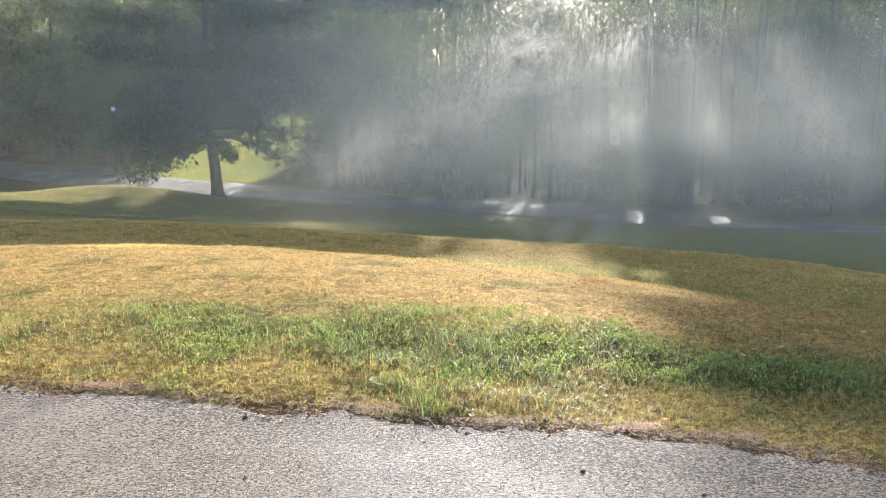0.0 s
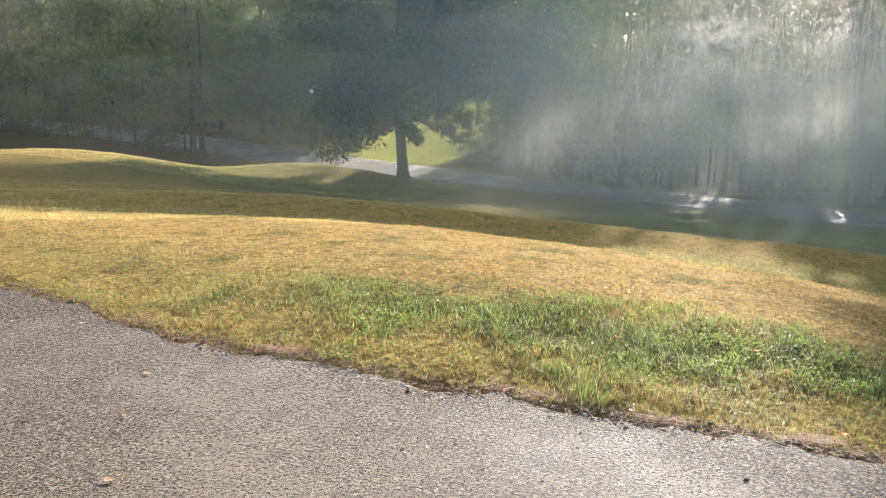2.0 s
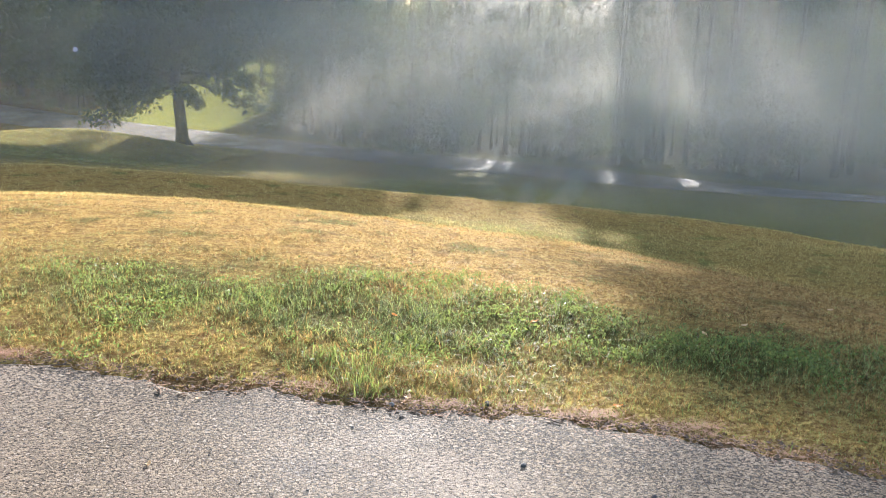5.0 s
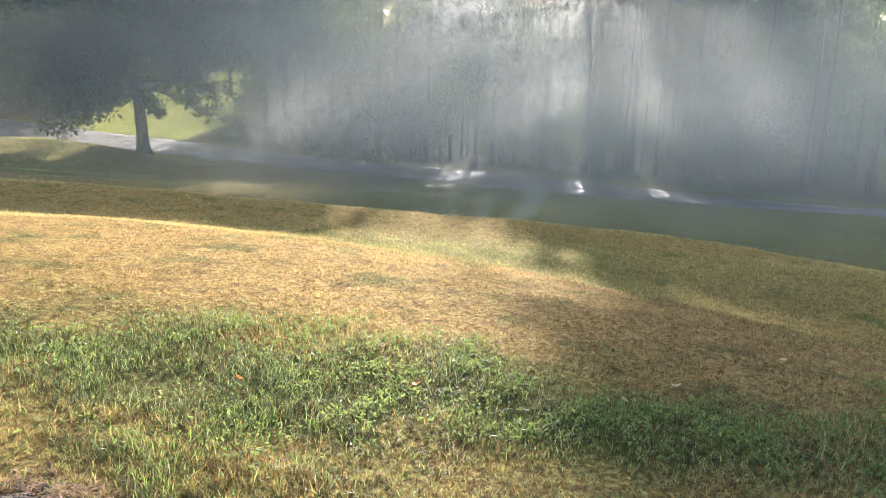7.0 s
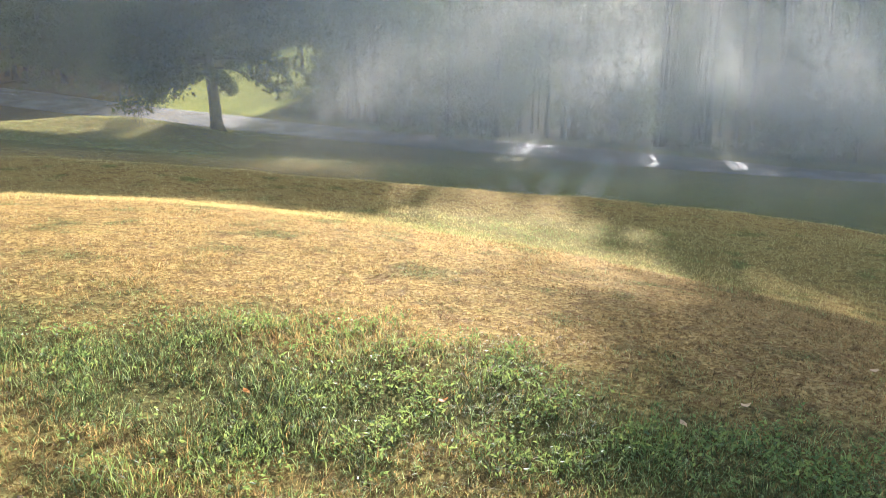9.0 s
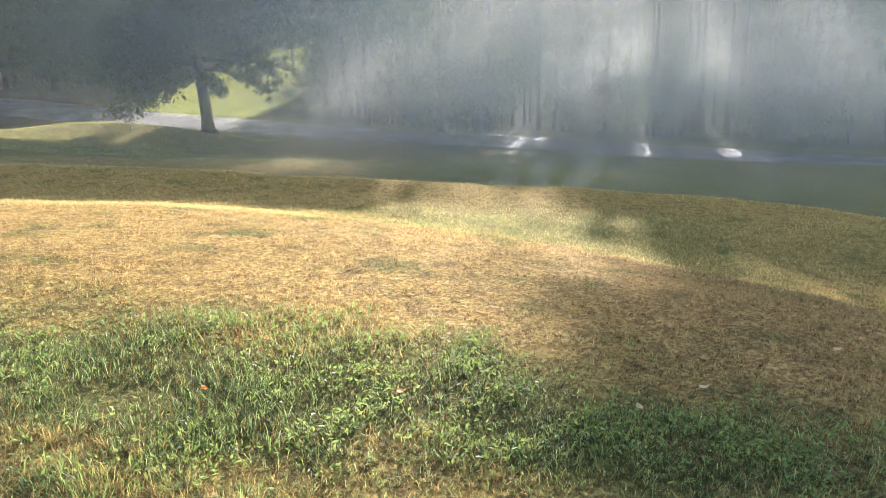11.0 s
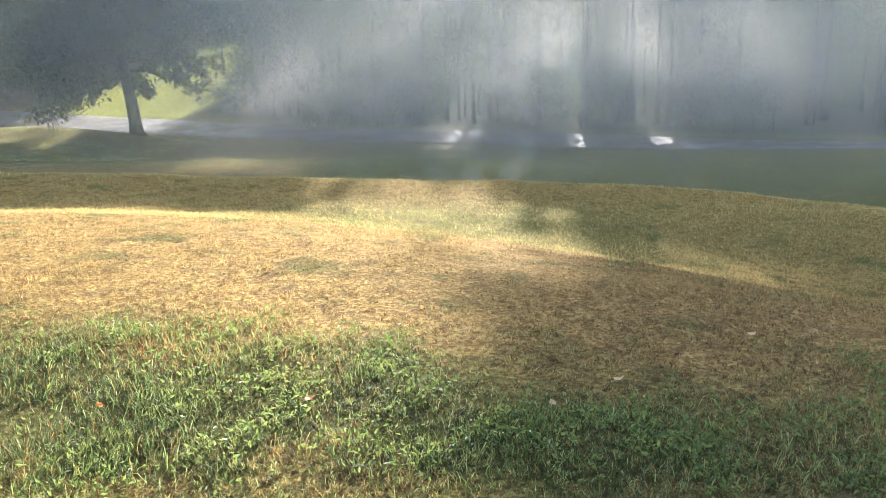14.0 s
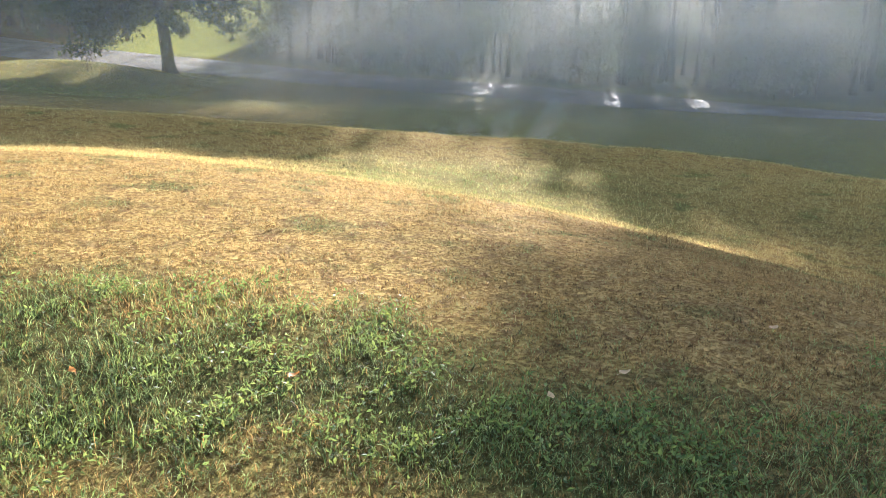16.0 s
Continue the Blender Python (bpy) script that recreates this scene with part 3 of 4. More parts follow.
kind(1, "broadleaf_tree", "tall dark broadleaf woodland tree with hanging boughs", "tree", M_OAK_BARK, M_WOOD_LEAF,
     height=22, spread_m=4.2, first=0.14, limbs=26, twigs=5, per_cluster=17, trunk_r=0.34, leaf_size=0.68, cluster=0.85)
kind(2, "broadleaf_tree", "tall broadleaf woodland tree with a high crown", "tree", M_OAK_BARK, M_WOOD_LEAF,
     height=22, spread_m=4.0, first=0.22, limbs=18, twigs=3, per_cluster=13, trunk_r=0.30, leaf_size=0.6, cluster=0.8)
kind(3, "broadleaf_tree", "slender woodland tree with a sparse crown", "tree", M_OAK_BARK, M_WOOD_LEAF,
     height=22, spread_m=3.4, first=0.16, limbs=17, twigs=3, per_cluster=13, trunk_r=0.22, leaf_size=0.55, cluster=0.75)
kind(4, "pine_tree", "tall pine with a bare lower trunk and tufted boughs", "tree", M_PINE_BARK, M_NEEDLE,
     height=22, spread_m=3.6, first=0.30, limbs=22, twigs=2, per_cluster=3, trunk_r=0.27, shape="cone", leaf_size=0.55, cluster=0.35, needle=True)
kind(5, "pine_tree", "dense pine with tufted boughs down to head height", "tree", M_PINE_BARK, M_NEEDLE,
     height=18, spread_m=4.0, first=0.10, limbs=26, twigs=3, per_cluster=5, trunk_r=0.25, shape="cone", leaf_size=0.5, cluster=0.32, needle=True)
kind(6, "sapling", "leafy young tree in the shade of the woods", "tree", M_OAK_BARK, M_WOOD_LEAF,
     height=6.5, spread_m=1.9, first=0.25, limbs=11, twigs=3, per_cluster=9, trunk_r=0.07, leaf_size=0.34, cluster=0.4)
kind(8, "shrub", "low leafy shrub at the edge of the woods", "shrub", M_OAK_BARK, M_WOOD_LEAF,
     height=2.2, spread_m=1.5, first=0.05, limbs=11, twigs=3, per_cluster=9, trunk_r=0.04, leaf_size=0.27, cluster=0.3)
# heads above the view, added to cast shade on the lawn
kind(9, "pine_tree", "very tall added pine whose unseen head shades the lawn", "tree", M_PINE_BARK, M_WOOD_LEAF,
     height=30, spread_m=2.2, first=0.81, limbs=24, twigs=6, per_cluster=11, trunk_r=0.16, leaf_size=0.66, cluster=0.5, lean=0.004)
# high crowns out of view, added to block the sun
kind(10, "broadleaf_tree", "added tall tree with a bare trunk and an unseen broad crown for shade", "tree", M_OAK_BARK, M_WOOD_LEAF,
     height=23, spread_m=3.4, first=0.84, limbs=15, twigs=6, per_cluster=22, trunk_r=0.26, leaf_size=0.62, cluster=0.6, lean=0.004)
kind(11, "broadleaf_tree", "middling woodland tree with loose foliage down to the undergrowth", "tree", M_OAK_BARK, M_WOOD_LEAF,
     height=22, spread_m=4.6, first=0.12, limbs=22, twigs=4, per_cluster=10, trunk_r=0.28, leaf_size=0.68, cluster=0.95, lean=0.01)
# loose crowns out of view, added to let part of the sun through
kind(12, "broadleaf_tree", "added tall tree with a bare trunk and an unseen loose crown that sifts the sun", "tree", M_OAK_BARK, M_WOOD_LEAF,
     height=23, spread_m=3.4, first=0.84, limbs=15, twigs=6, per_cluster=5, trunk_r=0.24, leaf_size=0.5, cluster=0.65, lean=0.004)
kind(13, "pine_tree", "pine with a bare dark trunk and layered tufted boughs", "tree", M_PINE_BARK, M_NEEDLE,
     height=17, spread_m=4.4, first=0.17, limbs=17, twigs=5, per_cluster=34, trunk_r=0.33, shape="cone", leaf_size=0.24, cluster=0.34, lean=0.012)
FIRST = {}


def plant(which, x, y, turn=0.0, size=1.0):
    name, label, category, bark, leaf, (wood, crown) = KINDS[which]
    m = stand(x, y, turn, 1.0)
    if which not in FIRST:
        FIRST[which] = tree_thing(name, m, wood, crown, bark, leaf, label, category, "woodland " + name + "s")
        ob = FIRST[which]
    else:
        ob = copy_thing(FIRST[which], m)
    ob.scale = (size, size, size)
    return ob


# the front row beyond the lane, kinds 7 and 8 added for their shade: kind, x, y, turn, size
FRONT = [(8, -7.5, 78, 10, 1.06), (8, -2.5, 76.5, 80, 1.06), (8, 1.0, 73.5, 200, 1.07), (8, 3.7, 71.5, 90, 1.05), (8, -5.2, 80, 90, 1.06),
         (9, -7.0, 77, 50, 0.62), (9, -4.6, 75, 100, 0.6),
         (7, 15.7, 66.3, 180, 1.108), (7, 19.5, 68.0, 300, 1.16), (8, 19.8, 67.2, 80, 1.12), (8, 25.0, 66.8, 200, 1.12), (8, 29.6, 66.0, 320, 1.12), (8, 34.2, 65.0, 60, 1.12), (7, 21.8, 67, 240, 1.14), (7, 24.2, 66.0, 320, 1.14), (7, 27.2, 66.8, 90, 1.14),
         (8, 16.1, 66.4, 20, 0.95), (8, 22.4, 65.6, 200, 0.96), (8, 27.0, 64.5, 110, 0.96), (8, 31.8, 62.5, 300, 0.96), (8, 36.0, 60.5, 60, 0.96), (8, 41.5, 58.5, 150, 0.96),
         (9, 36.5, 62, 170, 0.5), (9, 43, 58, 90, 0.5), (9, 50, 55, 310, 0.5), (9, 41, 65, 30, 0.55),
         (5, 24.6, 62.5, 90, 1.0), (5, 28, 60, 10, 1.0),
         (0, -9.6, 79.5, 33, 0.6), (0, -8.5, 85, 210, 0.6), (1, -4.5, 95, 120, 0.8), (0, -11.4, 89, 200, 0.55), (0, -8.8, 92.5, 90, 0.6),
         (0, -10, 101, 250, 0.65), (6, -13.4, 81.6, 100, 1.2), (6, -11.9, 83.0, 200, 1.4),
         (0, -8.2, 84, 40, 0.7), (8, -5.4, 82, 40, 0.92), (8, -2.6, 86, 160, 0.96), (8, -8.6, 80, 10, 0.92), (8, -0.6, 80, 250, 0.92), (2, -0.7, 94.5, 70, 0.72), (2, -1.6, 99, 170, 0.78), (5, -4.2, 74, 60, 1.0), (5, -1.2, 73, 10, 0.9), (5, 1.3, 70.6, 30, 1.0), (6, -0.4, 70.0, 130, 1.5), (5, 3.3, 70.4, 200, 0.85), (5, 4.7, 70.2, 100, 0.7), (6, -3.6, 72.0, 250, 1.5), (5, -6.2, 73.6, 310, 0.9), (6, 2.4, 69.6, 70, 1.4),
         (7, -23.4, 107, 0, 1.0), (7, -19.2, 107.5, 70, 1.0), (7, -16.2, 107, 150, 0.98), (7, -17.2, 106.5, 20, 0.885), (7, -15.3, 108.5, 80, 0.87), (7, -13.5, 105, 210, 1.0), (7, -10, 108, 280, 1.0), (7, -6.5, 106, 350, 1.0), (6, -2.0, 71.2, 90, 1.2),
         (5, -31.4, 89.0, 190, 1.3), (4, -34.6, 90.5, 10, 0.55), (5, -38.0, 90.0, 260, 1.4), (0, -41.5, 94, 120, 0.5), (5, -45.5, 94.5, 20, 1.5),
         (5, -31.8, 95.5, 50, 1.5), (5, -34.0, 95.5, 0, 1.5), (5, -37.5, 97, 99, 1.5), (5, -49.5, 97, 99, 1.5), (6, -42.5, 91, 5, 1.4), (6, -35.8, 87.5, 5, 1.3),
         (11, -40.5, 75.0, 40, 1.0), (3, -45.6, 82.5, 100, 1.05), (7, -28.6, 88, 200, 0.88), (7, -32, 90, 300, 0.90),
         (5, -42.6, 100, 70, 1.2), (3, -4.3, 119, 40, 1.1), (3, -8.2, 121, 140, 1.1), (3, -3.0, 125, 250, 1.0)]
taken = []


def in_shaft(x, y, half):
    """Gaps in the undergrowth through which the sun falls on the lane."""
    return any(abs(x - a - 0.176 * (y - b)) < half and y > b for a, b in ((5.5, 60.0), (13.3, 56.5), (18.3, 54.8)))


# the thick of the woods, rows added to sift the sun: u is where the tree's sun line meets the lane's far side
THICK = [(9, 69.5, 0.42, (9.0, 11.8, 17.7, 23.8, 27.0, 31.0, 35.0)), (9, 73.0, 0.44, (1.6, 10.3, 17.7, 24.4, 28.6, 33.0)),
         (9, 78.0, 0.36, (17.7,)), (9, 78.0, 0.50, (1.4, 9.6, 11.6, 23.8, 27.5, 32.0, 36.0, 40.0)), (9, 84.0, 0.70, (0.6, 10.3, 25.2, 29.4, 34.0)), (9, 84.5, 0.42, (17.7,)),
         (10, 70.0, 0.82, (-1.0, 3.0, 7.0, 16.9, 18.6, 23.0, 27.0, 31.0, 35.0, 39.0)), (10, 71.0, 0.92, (8.2, 10.2, 12.2)), (10, 73.5, 0.94, (11.0,)),
         (10, 75.0, 0.78, (1.0, 9.0, 25.0, 29.0, 33.0, 37.0, 41.0)), (9, 80.0, 0.6, (37.0, 42.0)), (8, 76.5, 0.40, (5.6, 15.0, 20.3)),
         (8, 73.5, 0.50, (5.4, 14.8, 20.1)), (8, 72.4, 0.63, (4.6, 6.8, 14.0, 16.2, 19.4, 21.4, 26.0, 29.0, 32.0, 35.0))]
for k, y, size, row in THICK:
    FRONT += [(k, u + 0.176 * (y - 66), y + 0.7 * math.sin(3 * u), 47 * u, size * (1 + 0.04 * math.sin(5 * u))) for u in row]
for n in range(34):
    x = -33 - 2.1 * n
    FRONT.append(((9, 0, 9, 2)[n % 4], x, 101.5 - 0.26 * (x + 62) * (x > -62) - 0.12 * (x + 62) * (x <= -62) + 2.5 * math.sin(7 * n), 51 * n, 0.86 + 0.12 * math.sin(4 * n)))
for k, x, y, turn, size in FRONT:
    plant(k, x, y, turn, size)
    taken.append((x, y))
tr = random.Random(5)


def in_glade(x, y):
    """The open grassy strip that climbs the hillside behind the oak."""
    return sunny(x, y) or y < 112 and -33 < x < -6 or (118 < y < 150 and -8 < x < 6)


def sunny(x, y):
    """Strips kept clear of trees so that the low sun reaches the glade and the bank above it."""
    return (y > 70) & (np.abs(x + 24.0 - 0.176 * (y - 90)) < 6.5) | (y > 124) & (np.abs(x + 2.7 - 0.176 * (y - 129)) < 3.0)


def near_taken(x, y, gap):
    return any((x - a) ** 2 + (y - b) ** 2 < gap * gap for a, b in taken)


tries = 0
while len(taken) < 235 and tries < 40000:
    tries += 1
    y = 70 + 120 * tr.random() ** 1.25
    x = (tr.uniform(-1.15, 0.85) if tries % 2 else tr.uniform(-1.2, -0.3)) * (y + 5)
    if in_glade(x, y) or near_taken(x, y, 3.8) or lane_gap(x, y)[0] < 7.5 or in_shaft(x, y, 3.2) or y < 73 and x > -20 or 6 < x - 0.176 * (y - 70) < 14 and y < 90:
        continue
    if x < -30 and y < 84:
        continue
    left = x < -22
    low = 1.1 if left else min(1.1, (12.0 + 0.325 * (y - 52) - 0.11 * max(0, y - 79)) / 22)
    k = tr.choice([9, 3, 4, 9, 1, 2] if left else [1, 1, 2, 2, 3])
    plant(k, x, y, tr.uniform(0, 360), tr.uniform(0.73, 1.0) * low)
    taken.append((x, y))
for n in range(70):
    y = 72 + 60 * tr.random() ** 1.5
    x = tr.uniform(-0.95, 0.7) * y
    if in_glade(x, y) or lane_gap(x, y)[0] < 5.5 or y - 72 < 0.35 * x * -0.6:
        continue
    plant(tr.choice([5, 6, 6]), x, y, tr.uniform(0, 360), tr.uniform(0.7, 1.3))

# undergrowth along the far side of the lane
for k in range(30):
    q = LANE_LINE[110 + 3 * k] if 110 + 3 * k < len(LANE_LINE) else LANE_LINE[-1]
    x, y = q[0] + tr.uniform(2.0, 5.0) + 2.6, q[1] + tr.uniform(4.5, 7.5)
    which, turn, size = tr.choice([5, 6, 6, 6]), tr.uniform(0, 360), tr.uniform(1.1, 1.7)
    if -3 < x < 48 and not in_shaft(x, y, 1.5):
        plant(which, x, y, turn, size)

for k in range(15):
    x = 9.5 + 1.3 * k
    y = 72.5 - 0.45 * x * 0.9 + tr.uniform(1.5, 5.5)
    which, turn, size = tr.choice([5, 6]), tr.uniform(0, 360), tr.uniform(1.2, 1.7)
    if not in_shaft(x, y, 2.2):
        plant(which, x, y, turn, size)

# scrub on the near side of the lane, past the ridge
for k in range(24):
    x = -46.5 - 2.4 * k + tr.uniform(-0.8, 0.8)
    plant(tr.choice([6, 6, 5]), x, 87 - 5.8 - 0.36 * (x + 45) + tr.uniform(-1.2, 0.8), tr.uniform(0, 360), tr.uniform(1.0, 1.6))

# woods that close the hillside behind
r = np.random.default_rng(31)
n = 46000
bx, by = r.normal(size=n) * 95 - 20, r.uniform(175, 262, n)
bz = lie(bx, by) + 27 * r.beta(1.2, 1.3, n)
shut = ~sunny(bx, by)
bx, by, bz = bx[shut], by[shut], bz[shut]
fv, ff = leaves(np.stack([bx, by, bz], 1), 2.1, r, 0.75)
tagged(new("far_woods", mesh_from("far_woods", fv, ff, M_WOOD_LEAF)), "distant dark woodland covering the hillside", "woods", kind="stuff")

# ---- street lamp ----


def revolve(profile, sides=16):
    p = np.array(profile, float)
    a = np.arange(sides) / sides * 2 * np.pi
    verts = np.stack([p[:, None, 0] * np.cos(a), p[:, None, 0] * np.sin(a), np.repeat(p[:, 1:2], sides, 1)], -1).reshape(-1, 3)
    i, j = np.meshgrid(np.arange(len(p) - 1), np.arange(sides), indexing="ij")
    k = (j + 1) % sides
    return verts, np.stack([i * sides + j, i * sides + k, (i + 1) * sides + k, (i + 1) * sides + j], -1).reshape(-1, 4)


lamp_xy = (-33.3, 85.6)
lamp = thing("street_lamp", stand(*lamp_xy), "dark iron lamp post with a white globe among trees", "lamp")
post_h = 0.45 - float(lie(*lamp_xy))
part("post", mesh_from("lamp_post", *revolve([(0.16, -0.3), (0.16, 0.25), (0.09, 0.4), (0.07, 1.2), (0.055, post_h - 0.1), (0.11, post_h - 0.05), (0.11, post_h), (0.0, post_h)]), M_IRON, True), lamp)
a = np.linspace(-np.pi / 2, np.pi / 2, 11)
part("globe", mesh_from("lamp_globe", *revolve([(0.24 * np.cos(t), post_h + 0.22 + 0.24 * np.sin(t)) for t in a]), M_GLOBE, True), lamp, "white opal glass globe")

# ---- grass ----


def value(x, y, scale, seed):
    """Smooth patchy noise of places, 0 to 1."""
    out = np.zeros_like(x)
    q = np.random.default_rng(seed)
    for k in range(7):
        a, f, ph = q.uniform(0, 2 * np.pi), scale * q.uniform(0.6, 1.8), q.uniform(0, 6.28)
        out += np.sin(f * (np.cos(a) * x + np.sin(a) * y) + ph)
    return np.clip(0.5 + out / 7 * 0.9, 0, 1)


def lushness(x, y):
    s = y + 0.27 * x + 1.6 * (value(x, y, 2.6, 31) - 0.5) + 0.8 * (value(x, y, 6.5, 32) - 0.5)
    belt = np.clip((s - 4.15) / 0.5, 0.06, 1) * np.clip((6.1 - s) / 0.8, 0, 1) * np.clip((x + 3.4) / 1.8, 0.15, 1)
    return belt


def blades(x, y, height, width, r, two=False, flop=0.42):
    n = len(x)
    base = np.stack([x, y, surface(x, y) - 0.004], 1)
    a = r.uniform(0, 2 * np.pi, n)
    side = np.stack([np.cos(a), np.sin(a), 0 * a], 1) * width[:, None] * 0.5
    b = r.uniform(0, 2 * np.pi, n)
    lean = r.gamma(2.0, flop, n)
    bend = np.stack([np.cos(b) * lean, np.sin(b) * lean, np.ones(n)], 1)
    bend /= np.linalg.norm(bend, axis=1)[:, None]
    tip = base + bend * height[:, None]
    if not two:
        verts = np.stack([base - side, base + side, tip], 1).reshape(-1, 3)
        return verts, np.arange(3 * n).reshape(-1, 3)
    mid = base + (bend * 0.35 + np.array([0, 0, 0.25])) * height[:, None]
    verts = np.stack([base - side, base + side, mid - side * 0.85, mid + side * 0.85, tip], 1).reshape(-1, 3)
    q = np.arange(n)[:, None] * 5
    return verts, np.concatenate([q + [0, 1, 3], q + [0, 3, 2], q + [2, 3, 4]], 1).reshape(-1, 3)


def scatter(n, near, far, r):
    """Places on the lawn in a fan before the asphalt, thinning with distance."""
    d = near * (far / near) ** r.uniform(0, 1, n)
    a = r.uniform(-0.88, 0.74, n)
    x, y = 0.4 + d * np.sin(a), 0.3 + d * np.cos(a)
    keep = y > rough_edge(x) + 0.01
    return x[keep], y[keep]


r = np.random.default_rng(3)
x, y = scatter(105000, 2.7, 15, r)
lump = value(x, y, 9.0, 21) * value(x, y, 3.1, 22)
edge_gap = np.clip((y - rough_edge(x) - 0.16 * value(x, y, 7.0, 41) ** 3) / 0.05, 0.25, 1)
keep = r.uniform(size=len(x)) < (0.65 + 1.0 * lump) * edge_gap
x, y, lump = x[keep], y[keep], lump[keep]
dist = np.hypot(x, y)
lush = lushness(x, y)
tall = (0.020 + 0.04 * lump * value(x, y, 1.1, 2) + 0.035 * lush * value(x, y, 3.0, 5)) * r.uniform(0.6, 1.5, len(x))
x4, y4, d4 = np.repeat(x, 4), np.repeat(y, 4), np.repeat(dist, 4)
x4 = x4 + r.normal(size=len(x4)) * 0.003 * (d4 + 1)
y4 = y4 + r.normal(size=len(x4)) * 0.003 * (d4 + 1)
ok = y4 > rough_edge(x4) - 0.03
h4 = (np.repeat(tall, 4) * r.uniform(0.5, 1.4, len(x4)))[ok]
x4, y4, d4 = x4[ok], y4[ok], d4[ok]
gvv, gff = blades(x4, y4, h4, 0.0022 * (0.5 + d4 / 5), r, False, 0.55)
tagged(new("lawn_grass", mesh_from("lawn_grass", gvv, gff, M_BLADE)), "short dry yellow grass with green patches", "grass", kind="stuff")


def tufts(n, near, far, r, count, low, high, flop):
    """Tufts of bent blades that fan out of one crown each."""
    x, y = scatter(n, near, far, r)
    bare = np.clip((y - rough_edge(x) - 0.16 * value(x, y, 7.0, 41) ** 3) / 0.06, 0.1, 1)
    keep = r.uniform(size=len(x)) < np.clip(2.6 * value(x, y, 8.0, 51) - 0.35, 0.12, 1) * bare
    x, y = x[keep], y[keep]
    tall = (1 - 0.45 * np.clip((np.hypot(x, y) - 4.5) / 3, 0, 1)) * (low + (high - low) * value(x, y, 2.2, 52)) * (0.75 + 0.75 * lushness(x, y)) * r.uniform(0.6, 1.3, len(x))
    x, y, tall = np.repeat(x, count), np.repeat(y, count), np.repeat(tall, count)
    d = np.hypot(x, y)
    x, y = x + r.normal(size=len(x)) * 0.008, y + r.normal(size=len(x)) * 0.008
    ok = y > rough_edge(x) - 0.01
    x, y, d, tall = x[ok], y[ok], d[ok], tall[ok]
    return blades(x, y, tall * r.uniform(0.5, 1.25, len(x)), 0.0030 * np.sqrt(d / 4.5) * r.uniform(0.6, 1.4, len(x)), r, True, flop)


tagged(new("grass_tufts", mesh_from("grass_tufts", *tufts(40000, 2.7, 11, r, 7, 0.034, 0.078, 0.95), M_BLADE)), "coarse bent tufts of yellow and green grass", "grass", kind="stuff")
x, y = scatter(90000, 2.9, 6.8, r)
lush = lushness(x, y) * np.clip(3.2 * (value(x, y, 4.0, 9) * value(x, y, 11.0, 10) - 0.2), 0.02, 1)
keep = r.uniform(size=len(x)) < lush
x, y = x[keep], y[keep]
gvv, gff = blades(x, y, r.uniform(0.03, 0.085, len(x)) * (0.5 + 0.8 * value(x, y, 5.0, 4)), r.uniform(0.0025, 0.0055, len(x)), r, True, 0.55)
tagged(new("lush_grass", mesh_from("lush_grass", gvv, gff, M_LUSH)), "longer lush green grass beside the asphalt", "grass", kind="stuff")
x, y = scatter(230000, 11, 45, r)
d = np.hypot(x, y)
gvv, gff = blades(x, y, r.uniform(0.03, 0.07, len(x)), 0.0007 * d, r, False, 0.7)
tagged(new("far_grass", mesh_from("far_grass", gvv, gff, M_FAR_BLADE)), "short dry grass on the far slopes", "grass", kind="stuff")
x, y = r.uniform(-42, -12, 50000), r.uniform(44, 72, 50000)
keep = lane_gap(x, y) > 4.0
x, y = x[keep], y[keep]
gvv, gff = blades(x, y, r.uniform(0.05, 0.12, len(x)), np.full(len(x), 0.05), r, False, 0.5)
tagged(new("ridge_grass", mesh_from("ridge_grass", gvv, gff, M_FAR_BLADE)), "sunlit yellow-green grass on a low ridge", "grass", kind="stuff")
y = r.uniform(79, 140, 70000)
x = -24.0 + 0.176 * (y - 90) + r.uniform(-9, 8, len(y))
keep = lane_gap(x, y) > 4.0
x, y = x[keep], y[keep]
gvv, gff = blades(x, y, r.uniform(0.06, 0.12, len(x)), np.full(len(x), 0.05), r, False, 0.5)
tagged(new("glade_grass", mesh_from("glade_grass", gvv, gff, M_BRIGHT_GLADE)), "glade grass behind the oak with sunlight put into its bright colour", "grass", kind="stuff")

# broad weed leaves among the green grass
x, y = scatter(170000, 2.9, 6.6, r)
keep = r.uniform(size=len(x)) < lushness(x, y) * np.clip(2.4 * (value(x, y, 2.5, 12) - 0.3), 0.05, 1) * np.clip(3.4 * (value(x, y, 13.0, 13) - 0.38), 0.03, 1)
x, y = x[keep], y[keep]
c = np.stack([x, y, surface(x, y) + r.uniform(0.01, 0.055, len(x))], 1)
wv, wf = leaves(c, 0.024, r, 0.45, 0.0)
tagged(new("weeds", mesh_from("weeds", wv, wf, M_LUSH)), "small broad-leaved weeds in the green grass", "weeds", kind="stuff")

# ---- the crumbling edge: soil, grit, dead needles ----


